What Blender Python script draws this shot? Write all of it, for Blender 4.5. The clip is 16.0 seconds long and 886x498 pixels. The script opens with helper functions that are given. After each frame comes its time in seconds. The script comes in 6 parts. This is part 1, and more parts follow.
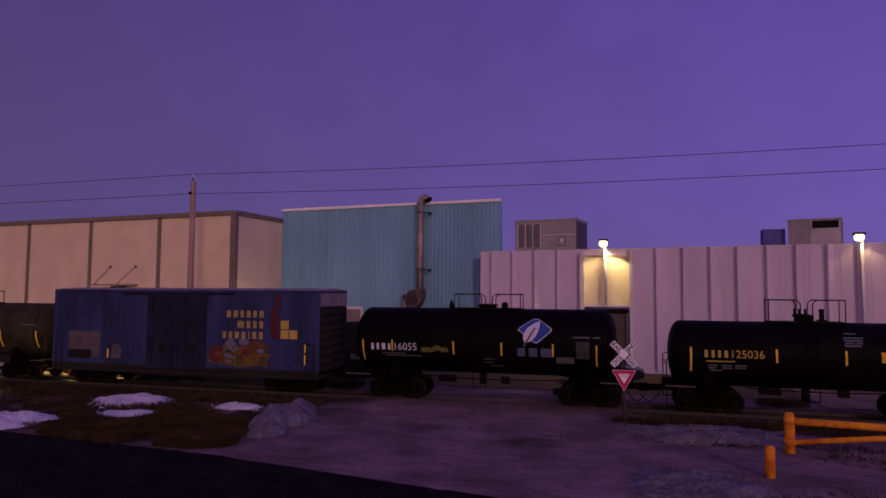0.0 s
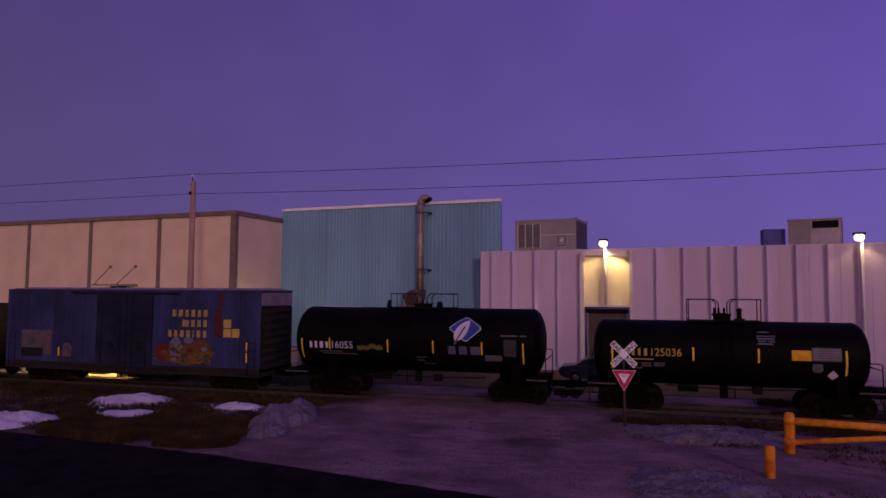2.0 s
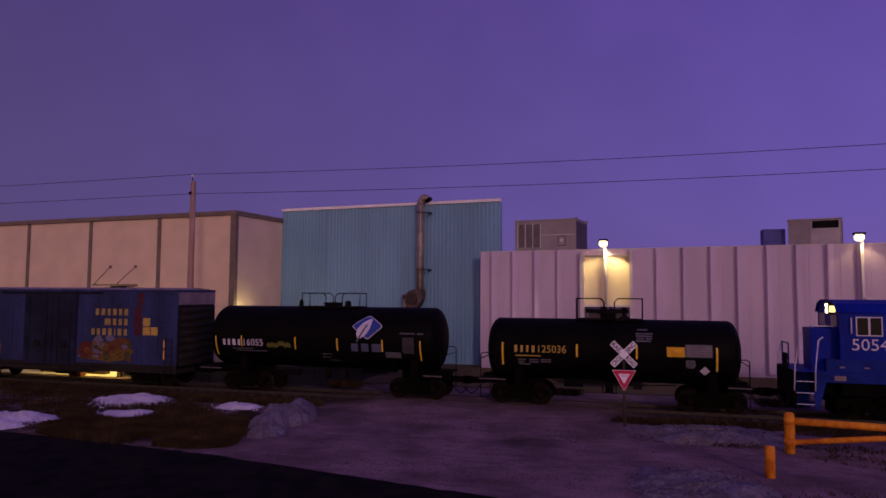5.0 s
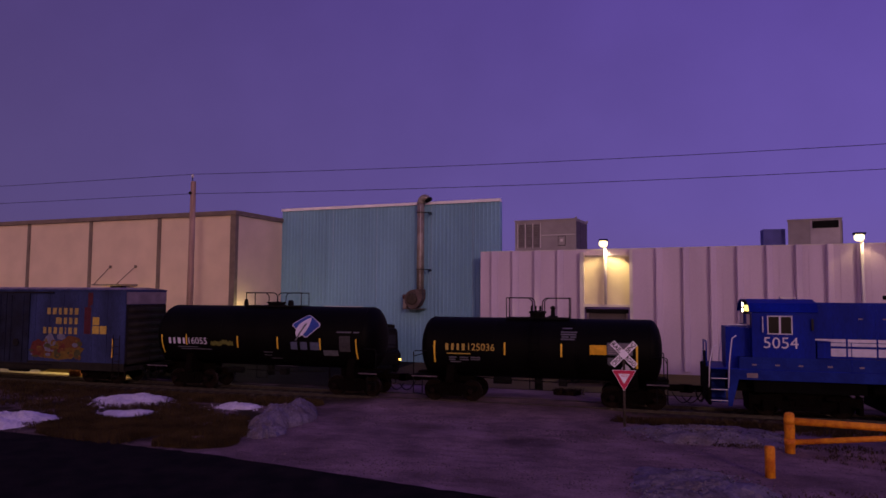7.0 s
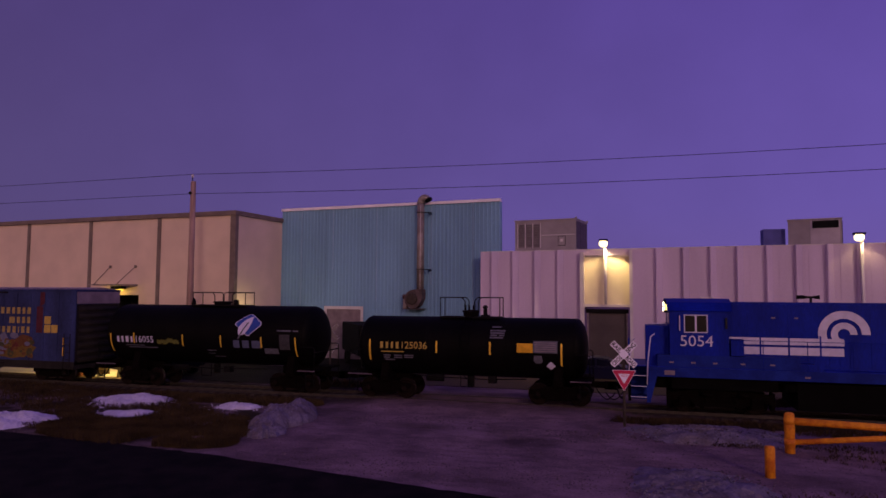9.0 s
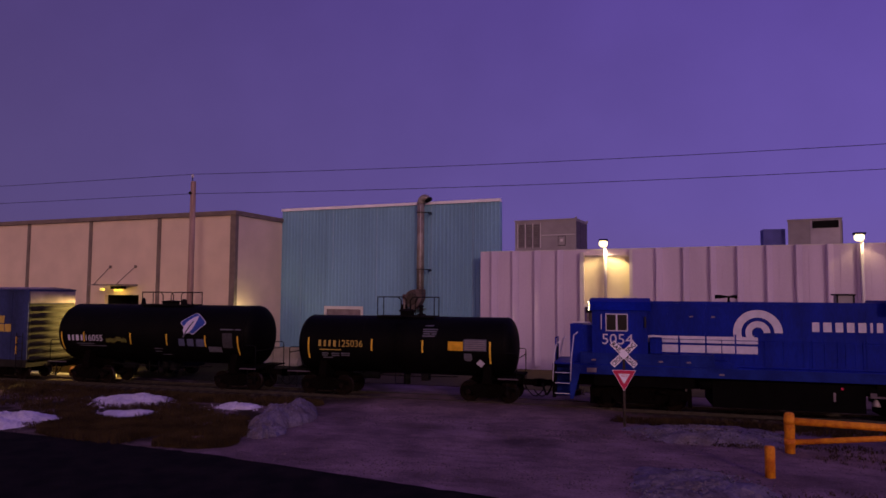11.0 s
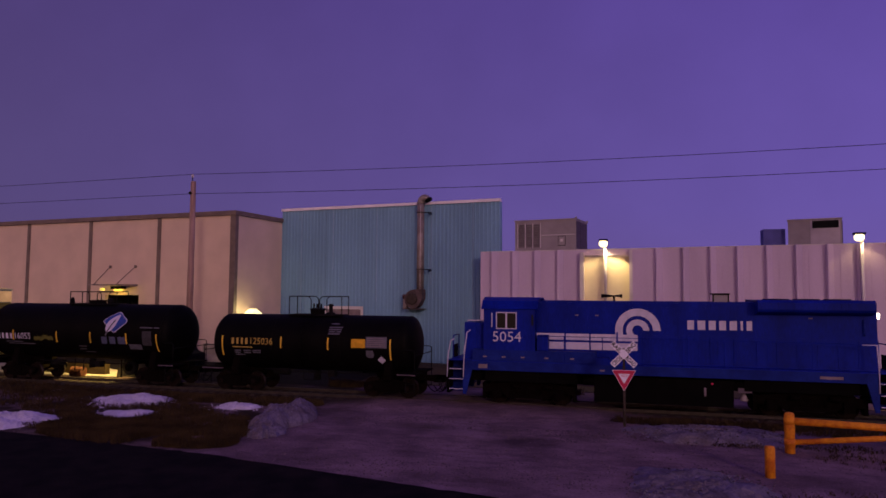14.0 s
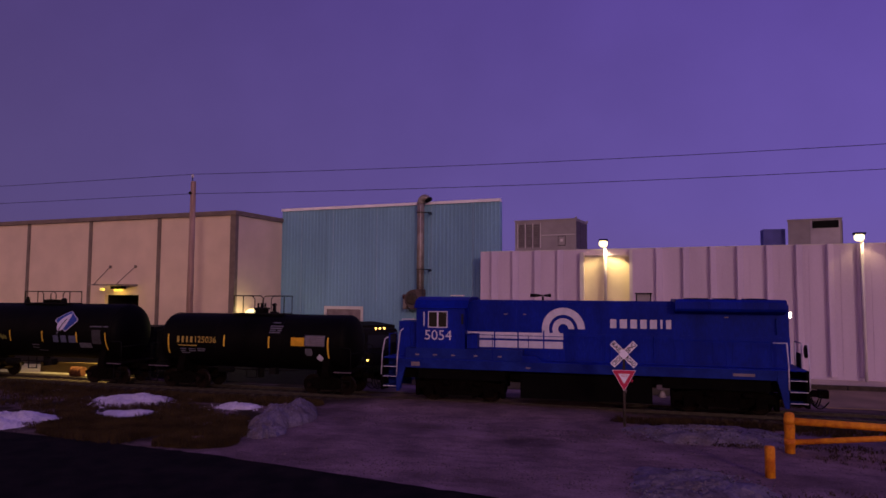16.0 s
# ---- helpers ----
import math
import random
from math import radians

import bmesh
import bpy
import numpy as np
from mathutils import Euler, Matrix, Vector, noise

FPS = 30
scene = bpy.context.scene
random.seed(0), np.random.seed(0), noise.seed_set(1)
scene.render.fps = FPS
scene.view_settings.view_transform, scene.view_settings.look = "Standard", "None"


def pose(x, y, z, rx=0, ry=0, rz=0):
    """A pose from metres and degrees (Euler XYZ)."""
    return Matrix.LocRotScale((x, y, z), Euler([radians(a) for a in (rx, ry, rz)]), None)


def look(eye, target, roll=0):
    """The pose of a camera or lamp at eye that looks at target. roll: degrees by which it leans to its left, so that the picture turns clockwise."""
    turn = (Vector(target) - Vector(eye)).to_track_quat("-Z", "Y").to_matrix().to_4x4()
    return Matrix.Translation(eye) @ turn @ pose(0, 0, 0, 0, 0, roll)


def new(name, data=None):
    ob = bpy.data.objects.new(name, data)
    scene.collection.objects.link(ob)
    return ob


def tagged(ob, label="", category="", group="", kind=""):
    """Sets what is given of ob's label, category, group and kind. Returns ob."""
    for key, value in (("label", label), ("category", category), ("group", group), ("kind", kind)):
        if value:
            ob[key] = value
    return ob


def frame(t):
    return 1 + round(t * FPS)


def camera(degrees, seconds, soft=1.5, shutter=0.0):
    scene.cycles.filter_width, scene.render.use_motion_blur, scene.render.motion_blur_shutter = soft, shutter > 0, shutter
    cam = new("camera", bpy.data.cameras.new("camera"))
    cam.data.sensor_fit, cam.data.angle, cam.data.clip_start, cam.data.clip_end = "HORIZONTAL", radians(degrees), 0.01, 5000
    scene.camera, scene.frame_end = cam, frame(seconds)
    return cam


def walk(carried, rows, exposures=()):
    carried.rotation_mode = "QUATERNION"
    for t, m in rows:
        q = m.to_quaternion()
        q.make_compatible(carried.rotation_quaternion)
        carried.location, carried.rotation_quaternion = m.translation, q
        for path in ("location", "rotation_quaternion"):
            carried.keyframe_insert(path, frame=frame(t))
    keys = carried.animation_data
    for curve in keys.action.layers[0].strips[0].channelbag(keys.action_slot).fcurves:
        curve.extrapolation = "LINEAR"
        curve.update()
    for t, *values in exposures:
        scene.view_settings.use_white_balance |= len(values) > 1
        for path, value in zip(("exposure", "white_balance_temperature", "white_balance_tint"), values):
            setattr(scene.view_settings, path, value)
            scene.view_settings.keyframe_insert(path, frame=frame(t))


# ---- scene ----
# ---- camera ----
cam = camera(67.2, 16.0, soft=1.6)
EYE = (0.0, -30.683, 4.858)
CAM_POSE = Matrix.Translation(EYE) @ Matrix.Rotation(radians(15.273), 4, "Z") @ Matrix.Rotation(radians(90 + 3.824), 4, "X") @ Matrix.Rotation(radians(0.35), 4, "Z")
walk(cam, [(0, CAM_POSE), (16, CAM_POSE)], exposures=[(0, 0.0), (16, 0.0)])

# ---- world and light ----
world = bpy.data.worlds.new("dusk_sky")
scene.world = world
world.use_nodes = True
wn, wl = world.node_tree.nodes, world.node_tree.links
wn.clear()
w_out = wn.new("ShaderNodeOutputWorld")
w_bg = wn.new("ShaderNodeBackground")
w_tc = wn.new("ShaderNodeTexCoord")
w_sep = wn.new("ShaderNodeSeparateXYZ")
w_ramp = wn.new("ShaderNodeValToRGB")
w_side = wn.new("ShaderNodeValToRGB")
w_mix = wn.new("ShaderNodeMixRGB")
w_noise = wn.new("ShaderNodeTexNoise")
wl.new(w_tc.outputs["Generated"], w_sep.inputs[0])
wl.new(w_sep.outputs["Z"], w_ramp.inputs[0])
el = w_ramp.color_ramp.elements
el[0].position, el[0].color = 0.0, (0.150, 0.097, 0.322, 1)
el[1].position, el[1].color = 0.40, (0.114, 0.068, 0.332, 1)
e2 = el.new(0.12)
e2.color = (0.142, 0.093, 0.368, 1)
wl.new(w_sep.outputs["X"], w_side.inputs[0])
sl = w_side.color_ramp.elements
sl[0].position, sl[0].color = 0.0, (0.63, 0.67, 0.51, 1)
sl[1].color = (1.02, 1.0, 1.10, 1)
w_map = wn.new("ShaderNodeMapRange")
w_map.inputs["From Min"].default_value, w_map.inputs["From Max"].default_value = -0.8, 0.5
wl.new(w_sep.outputs["X"], w_map.inputs["Value"])
wl.new(w_map.outputs["Result"], w_side.inputs[0])
sl[1].position = 1.0
w_mix.blend_type, w_mix.inputs[0].default_value = "MULTIPLY", 1.0
wl.new(w_ramp.outputs["Color"], w_mix.inputs[1])
wl.new(w_side.outputs["Color"], w_mix.inputs[2])
# warmth added low in the unseen sky behind the viewer, for town lights
w_rear = wn.new("ShaderNodeMapRange")
w_rear.interpolation_type = "SMOOTHSTEP"
w_rear.inputs["From Min"].default_value, w_rear.inputs["From Max"].default_value = 0.05, -0.95
w_low = wn.new("ShaderNodeMapRange")
w_low.interpolation_type = "SMOOTHSTEP"
w_low.inputs["From Min"].default_value, w_low.inputs["From Max"].default_value = 0.75, 0.0
w_mul = wn.new("ShaderNodeMath")
w_mul.operation = "MULTIPLY"
w_warm = wn.new("ShaderNodeMixRGB")
wl.new(w_sep.outputs["Y"], w_rear.inputs["Value"])
wl.new(w_sep.outputs["Z"], w_low.inputs["Value"])
wl.new(w_rear.outputs[0], w_mul.inputs[0])
wl.new(w_low.outputs[0], w_mul.inputs[1])
wl.new(w_mul.outputs[0], w_warm.inputs[0])
# faint uneven haze
w_noise.inputs["Scale"].default_value, w_noise.inputs["Detail"].default_value = 7.0, 7
w_haze = wn.new("ShaderNodeMapRange")
for k, v in (("From Min", 0.3), ("From Max", 0.7), ("To Min", 0.955), ("To Max", 1.045)):
    w_haze.inputs[k].default_value = v
w_veil = wn.new("ShaderNodeMixRGB")
w_veil.blend_type, w_veil.inputs[0].default_value = "MULTIPLY", 1.0
wl.new(w_tc.outputs["Generated"], w_noise.inputs["Vector"])
wl.new(w_noise.outputs["Fac"], w_haze.inputs["Value"])
wl.new(w_mix.outputs[0], w_veil.inputs[1])
wl.new(w_haze.outputs[0], w_veil.inputs[2])
wl.new(w_veil.outputs[0], w_warm.inputs[1])
w_warm.inputs[2].default_value = (0.95, 0.52, 0.46, 1)
wl.new(w_warm.outputs[0], w_bg.inputs["Color"])
w_bg.inputs["Strength"].default_value = 1.0
wl.new(w_bg.outputs[0], w_out.inputs[0])

# warm sun lamp added for the unseen light behind the viewer's right
glow = new("rear_glow", bpy.data.lights.new("rear_glow", "SUN"))
glow.data.energy, glow.data.angle, glow.data.color = 0.62, radians(5), (1.0, 0.66, 0.56)
glow.matrix_world = look((32, -54, 18), (0, 0, 0))

# ---- materials ----
MATS = {}


def material(name, colour, rough=0.7, metal=0.0, scale=6.0, vary=0.25, bump=0.15, fine=60.0, second=None, spec=0.18, stretch=(1, 1, 1)):
    """Colour with coarse stains and fine grain, in metres."""
    if name in MATS:
        return MATS[name]
    m = bpy.data.materials.new(name)
    m.use_nodes = True
    n, l = m.node_tree.nodes, m.node_tree.links
    b = n["Principled BSDF"]
    tc = n.new("ShaderNodeTexCoord")
    mp = n.new("ShaderNodeMapping")
    mp.inputs["Scale"].default_value = stretch
    l.new(tc.outputs["Object"], mp.inputs[0])
    n1, n2 = n.new("ShaderNodeTexNoise"), n.new("ShaderNodeTexNoise")
    n1.inputs["Scale"].default_value, n1.inputs["Detail"].default_value = scale, 5
    n2.inputs["Scale"].default_value, n2.inputs["Detail"].default_value = fine, 3
    l.new(mp.outputs[0], n1.inputs["Vector"])
    l.new(mp.outputs[0], n2.inputs["Vector"])
    ramp = n.new("ShaderNodeValToRGB")
    dark = second or tuple(c * (1 - vary) for c in colour)
    ramp.color_ramp.elements[0].position, ramp.color_ramp.elements[0].color = 0.35, (*dark, 1)
    ramp.color_ramp.elements[1].position, ramp.color_ramp.elements[1].color = 0.65, (*colour, 1)
    l.new(n1.outputs["Fac"], ramp.inputs[0])
    mx = n.new("ShaderNodeMixRGB")
    mx.blend_type = "OVERLAY"
    mx.inputs[0].default_value = min(0.6, vary)
    l.new(ramp.outputs[0], mx.inputs[1])
    l.new(n2.outputs["Fac"], mx.inputs[2])
    l.new(mx.outputs[0], b.inputs["Base Color"])
    b.inputs["Roughness"].default_value, b.inputs["Metallic"].default_value = rough, metal
    b.inputs["Specular IOR Level"].default_value = spec
    if bump:
        bp = n.new("ShaderNodeBump")
        bp.inputs["Strength"].default_value, bp.inputs["Distance"].default_value = bump, 0.02
        l.new(n2.outputs["Fac"], bp.inputs["Height"])
        l.new(bp.outputs[0], b.inputs["Normal"])
    MATS[name] = m
    return m


def emitter(name, colour, strength):
    if name in MATS:
        return MATS[name]
    m = bpy.data.materials.new(name)
    m.use_nodes = True
    b = m.node_tree.nodes["Principled BSDF"]
    b.inputs["Base Color"].default_value = (*colour, 1)
    b.inputs["Emission Color"].default_value = (*colour, 1)
    b.inputs["Emission Strength"].default_value = strength
    MATS[name] = m
    return m


def glass(name, colour=(0.02, 0.02, 0.03)):
    if name in MATS:
        return MATS[name]
    m = bpy.data.materials.new(name)
    m.use_nodes = True
    b = m.node_tree.nodes["Principled BSDF"]
    b.inputs["Base Color"].default_value = (*colour, 1)
    b.inputs["Roughness"].default_value = 0.08
    b.inputs["Specular IOR Level"].default_value = 0.6
    MATS[name] = m
    return m


M_CREAM = material("cream_panel", (0.70, 0.53, 0.43), 0.8, scale=0.5, vary=0.12, fine=40)
M_BROWN = material("brown_trim", (0.20, 0.15, 0.135), 0.7, scale=1.5, vary=0.25)
M_TEAL = material("teal_sheet", (0.185, 0.345, 0.53), 0.55, scale=0.35, vary=0.22, fine=25, stretch=(1, 1, 0.25))
M_WHITE = material("white_sheet", (0.55, 0.437, 0.61), 0.6, scale=0.6, vary=0.14, fine=30, stretch=(1, 1, 0.2))
M_EDGE = material("white_roof_edge", (0.86, 0.78, 0.88), 0.6, scale=1.5, vary=0.15)
M_CAP = material("pale_trim", (0.62, 0.56, 0.60), 0.6, scale=1.0, vary=0.2)
M_GALV = material("galvanised_duct", (0.30, 0.25, 0.25), 0.5, 0.3, scale=2, vary=0.4, second=(0.16, 0.12, 0.11))
M_HVAC = material("hvac_beige", (0.31, 0.27, 0.30), 0.6, scale=1.2, vary=0.2)
M_DARK = material("dark_metal", (0.008, 0.007, 0.008), 0.85, scale=3, vary=0.4, spec=0.1)
M_ROLL = material("dark_roller_door", (0.085, 0.066, 0.072), 0.7, scale=1, vary=0.2)
M_ASPH = material("asphalt", (0.014, 0.010, 0.010), 0.95, scale=1.3, vary=0.6, second=(0.005, 0.004, 0.005), spec=0.05, bump=0.5, fine=16)
M_LAMPPOOL = material("lamp_pool_concrete", (0.34, 0.31, 0.27), 0.9, scale=0.6, vary=0.3, bump=0.4, fine=40)
# near-black colour holds the shade that the train throws behind it
M_SHADEYARD = material("shade_toned_yard", (0.013, 0.010, 0.008), 0.95, scale=0.5, vary=0.4, bump=0.4, fine=50, spec=0.1)
M_APRON = material("pale_concrete_apron", (0.27, 0.185, 0.125), 0.9, scale=0.4, vary=0.35, bump=0.3, fine=40)
# concrete toned down for shade and warmed for lamplight
M_CONC = material("concrete_apron", (0.095, 0.064, 0.032), 0.9, scale=0.3, vary=0.3, bump=0.2, fine=60)
M_TIE = material("creosoted_timber", (0.06, 0.045, 0.04), 0.9, scale=3, vary=0.4)
M_RAIL = material("rail_steel", (0.07, 0.055, 0.05), 0.6, 0.5, scale=4, vary=0.4)
M_POLE = material("weathered_pole_wood", (0.40, 0.25, 0.21), 0.85, scale=2, vary=0.35, stretch=(4, 4, 0.3))
M_WIRE = material("wire_black", (0.015, 0.013, 0.02), 0.6, vary=0.1)
M_SNOW = material("old_snow", (0.64, 0.58, 0.70), 0.85, scale=1.8, vary=0.25, bump=0.9, fine=14)
M_DIRTSNOW = material("dirty_snow", (0.175, 0.142, 0.19), 0.9, scale=1.6, vary=0.6, bump=0.8, fine=14, second=(0.115, 0.088, 0.098))
M_GREYSNOW = material("grey_snow", (0.15, 0.122, 0.195), 0.9, scale=2.2, vary=0.6, bump=1.0, fine=10, second=(0.10, 0.075, 0.10))
M_UNITSHADE = material("shaded_cabinet_end", (0.095, 0.075, 0.12), 0.8, scale=3)
M_ORANGE = material("orange_paint", (0.72, 0.27, 0.014), 0.6, scale=3.2, vary=0.4, second=(0.46, 0.12, 0.012), bump=0.3, fine=25)
M_TANK = material("black_tank_paint", (0.0035, 0.0028, 0.003), 0.55, scale=0.9, vary=0.5, bump=0.05, fine=12, spec=0.045, stretch=(1, 1, 0.35))
# running gear toned near black, well below plain cast iron
M_TRUCK = material("near_black_running_gear", (0.0045, 0.0028, 0.0024), 0.95, scale=4, vary=0.5, spec=0.04)
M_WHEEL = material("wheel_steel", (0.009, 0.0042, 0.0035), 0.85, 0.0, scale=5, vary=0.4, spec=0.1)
M_BOX = material("faded_blue_boxcar", (0.032, 0.041, 0.135), 0.8, scale=0.8, vary=0.45, fine=14, second=(0.018, 0.021, 0.066), spec=0.15, stretch=(1, 1, 0.4))
M_BOXDOOR = material("grimy_blue_door", (0.017, 0.019, 0.048), 0.85, scale=1.1, vary=0.45, fine=18, second=(0.010, 0.010, 0.022), spec=0.12)
M_BOXDK = material("boxcar_end_grime", (0.012, 0.009, 0.012), 0.85, scale=1.5, vary=0.4)
M_BOXEND = material("boxcar_end_paint", (0.020, 0.016, 0.015), 0.85, scale=1.5, vary=0.4)
M_BOXROOF = material("boxcar_roof_galvanised", (0.32, 0.26, 0.30), 0.6, 0.2, scale=1.5, vary=0.4)
M_LOCO = material("locomotive_blue", (0.003, 0.013, 0.275), 0.5, scale=1.1, vary=0.38, bump=0.04, fine=14, spec=0.10, stretch=(1, 1, 0.3))
M_LOCODUST = material("dusty_locomotive_blue", (0.009, 0.022, 0.215), 0.65, scale=1.4, vary=0.4, bump=0.05, fine=14, spec=0.10, second=(0.005, 0.012, 0.14))
M_LETTER = material("white_lettering", (0.58, 0.52, 0.70), 0.6, scale=4, vary=0.15, bump=0)
M_YELLOW = material("yellow_reflective", (0.85, 0.50, 0.05), 0.5, scale=6, vary=0.2, bump=0)
M_YELLET = material("faded_yellow_lettering", (0.50, 0.33, 0.075), 0.6, scale=6, vary=0.25, bump=0)
M_DULLYEL = material("dull_yellow_lettering", (0.36, 0.245, 0.085), 0.7, scale=6, vary=0.35, bump=0)
M_RED = material("faded_red_paint", (0.075, 0.012, 0.024), 0.6, scale=4, vary=0.25, bump=0)
M_SIGNRED = material("sign_red", (0.50, 0.022, 0.085), 0.5, scale=8, vary=0.1, bump=0)
M_SIGNWHITE = material("sign_white", (0.82, 0.76, 0.95), 0.5, scale=8, vary=0.08, bump=0)
M_PALE = material("faded_pale_paint", (0.24, 0.18, 0.22), 0.75, scale=2, vary=0.3, bump=0)
M_DULLPALE = material("dull_pale_paint", (0.105, 0.078, 0.105), 0.8, scale=2, vary=0.35, bump=0)
# grime plus an olive lift that paints yellow lamplight on the tank's head
M_LAMPTANK = material("grimy_lamplit_tank", (0.045, 0.039, 0.024), 0.8, scale=1.2, vary=0.5, bump=0.05, spec=0.1)
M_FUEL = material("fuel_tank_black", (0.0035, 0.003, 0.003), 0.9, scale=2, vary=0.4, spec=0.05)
M_TREAD = material("worn_tread", (0.06, 0.045, 0.04), 0.42, 0.9, scale=5, vary=0.3, bump=0)
M_LOGOBLUE = material("logo_blue", (0.026, 0.058, 0.31), 0.6, scale=4, vary=0.15, bump=0)
M_GREYDEC = material("grey_decal", (0.115, 0.108, 0.145), 0.6, scale=6, vary=0.3, bump=0)
M_BLACK = material("black_lettering", (0.02, 0.012, 0.03), 0.6, vary=0.1, bump=0)
M_GRASS = material("dry_grass", (0.058, 0.035, 0.015), 0.95, scale=0.9, vary=0.6, bump=0)
M_GLASS = glass("dark_window_glass")
# brown base tint paints the warm light seen in the cab windows
M_CABGLASS = glass("warm_tint_cab_glass", (0.022, 0.019, 0.015))
M_LAMP = emitter("lamp_glow", (1.0, 0.76, 0.36), 3.0)
M_AMBER = emitter("amber_glow", (1.0, 0.55, 0.10), 6.0)
M_HEAD = emitter("headlight_glow", (1.0, 0.86, 0.62), 6.0)
M_YLAMP = emitter("yellow_lamp_glow", (1.0, 0.72, 0.10), 1.3)


# ---- mesh tools ----
def bm_box(bm, x0, x1, y0, y1, z0, z1, m=None):
    v = [bm.verts.new((x, y, z)) for x in (x0, x1) for y in (y0, y1) for z in (z0, z1)]
    if m is not None:
        for a in v:
            a.co = m @ a.co
    for f in ((0, 1, 3, 2), (4, 6, 7, 5), (0, 4, 5, 1), (2, 3, 7, 6), (0, 2, 6, 4), (1, 5, 7, 3)):
        bm.faces.new([v[i] for i in f])
    return bm


def bm_tube(bm, p, q, r, n=8, r2=None):
    """A capped rod from p to q."""
    p, q = Vector(p), Vector(q)
    m = (q - p).to_track_quat("Z", "Y").to_matrix()
    r2 = r if r2 is None else r2
    a = [bm.verts.new(p + m @ Vector((r * math.cos(i * 2 * math.pi / n), r * math.sin(i * 2 * math.pi / n), 0))) for i in range(n)]
    b = [bm.verts.new(q + m @ Vector((r2 * math.cos(i * 2 * math.pi / n), r2 * math.sin(i * 2 * math.pi / n), 0))) for i in range(n)]
    for i in range(n):
        f = bm.faces.new((a[i], a[(i + 1) % n], b[(i + 1) % n], b[i]))
        f.smooth = n > 6
    bm.faces.new(a[::-1])
    bm.faces.new(b)
    return bm


def bm_path(bm, pts, r, n=8):
    """One bent rod through pts."""
    pts = [Vector(p) for p in pts]
    rings, up = [], None
    for i, p in enumerate(pts):
        d = (pts[min(i + 1, len(pts) - 1)] - pts[max(i - 1, 0)]).normalized()
        if up is None:
            up = Vector((0, 0, 1)) if abs(d.z) < 0.9 else Vector((0, 1, 0))
        side = d.cross(up).normalized()
        up = side.cross(d).normalized()
        k = 1.0
        if 0 < i < len(pts) - 1:
            a, b = (pts[i] - pts[i - 1]).normalized(), (pts[i + 1] - pts[i]).normalized()
            k = 1 / max(0.6, math.sqrt(max(0.0, (1 + a.dot(b)) / 2)))
        rings.append([bm.verts.new(p + (side * math.cos(2 * math.pi * j / n) + up * math.sin(2 * math.pi * j / n)) * r * k) for j in range(n)])
    for a, b in zip(rings, rings[1:]):
        for j in range(n):
            bm.faces.new((a[j], a[(j + 1) % n], b[(j + 1) % n], b[j])).smooth = True
    bm.faces.new(rings[0][::-1])
    bm.faces.new(rings[-1])
    return bm


def bm_prism(bm, pts, y0, y1):
    """A plate with the outline pts, (x, z), from y0 to y1."""
    a = [bm.verts.new((x, y0, z)) for x, z in pts]
    b = [bm.verts.new((x, y1, z)) for x, z in pts]
    n = len(pts)
    bm.faces.new(a)
    bm.faces.new(b[::-1])
    for i in range(n):
        bm.faces.new((a[i], b[i], b[(i + 1) % n], a[(i + 1) % n]))
    bmesh.ops.recalc_face_normals(bm, faces=bm.faces)
    return bm


def bm_lathe(bm, prof, n=40, axis="x"):
    """Turns the outline prof, (along, radius), round an axis."""
    rings = []
    for s, r in prof:
        ring = []
        for i in range(n):
            a = 2 * math.pi * i / n
            c = {"x": (s, r * math.cos(a), r * math.sin(a)), "y": (r * math.cos(a), s, r * math.sin(a)), "z": (r * math.cos(a), r * math.sin(a), s)}[axis]
            ring.append(bm.verts.new(c))
        rings.append(ring)
    for a, b in zip(rings, rings[1:]):
        for i in range(n):
            bm.faces.new((a[i], a[(i + 1) % n], b[(i + 1) % n], b[i])).smooth = True
    bm.faces.new(rings[0][::-1])
    bm.faces.new(rings[-1])
    bmesh.ops.recalc_face_normals(bm, faces=bm.faces)
    return bm


def shift(bm, m):
    bm.transform(m)
    return bm


def soften(bm, w, seg=2):
    bmesh.ops.bevel(bm, geom=[e for e in bm.edges if len(e.link_faces) == 2 and e.calc_face_angle(0) > 0.6], offset=w, segments=seg, affect="EDGES", clamp_overlap=True)
    return bm


def part(name, bm, mat, parent=None, label=""):
    me = bpy.data.meshes.new(name)
    bm.to_mesh(me)
    bm.free()
    me.materials.append(mat)
    ob = new(name, me)
    ob.parent = parent
    if label:
        tagged(ob, label)
    return ob


def thing(name, label, category, group="", kind="", at=(0, 0, 0), turn=0):
    ob = new(name)
    ob.empty_display_size = 0.3
    ob.matrix_world = pose(*at, 0, 0, turn)
    return tagged(ob, label, category, group, kind)


def B():
    return bmesh.new()


def box_part(name, parent, mat, x0, x1, y0, y1, z0, z1, bevel=0.0, label=""):
    bm = bm_box(B(), x0, x1, y0, y1, z0, z1)
    if bevel:
        soften(bm, bevel)
    return part(name, bm, mat, parent, label)


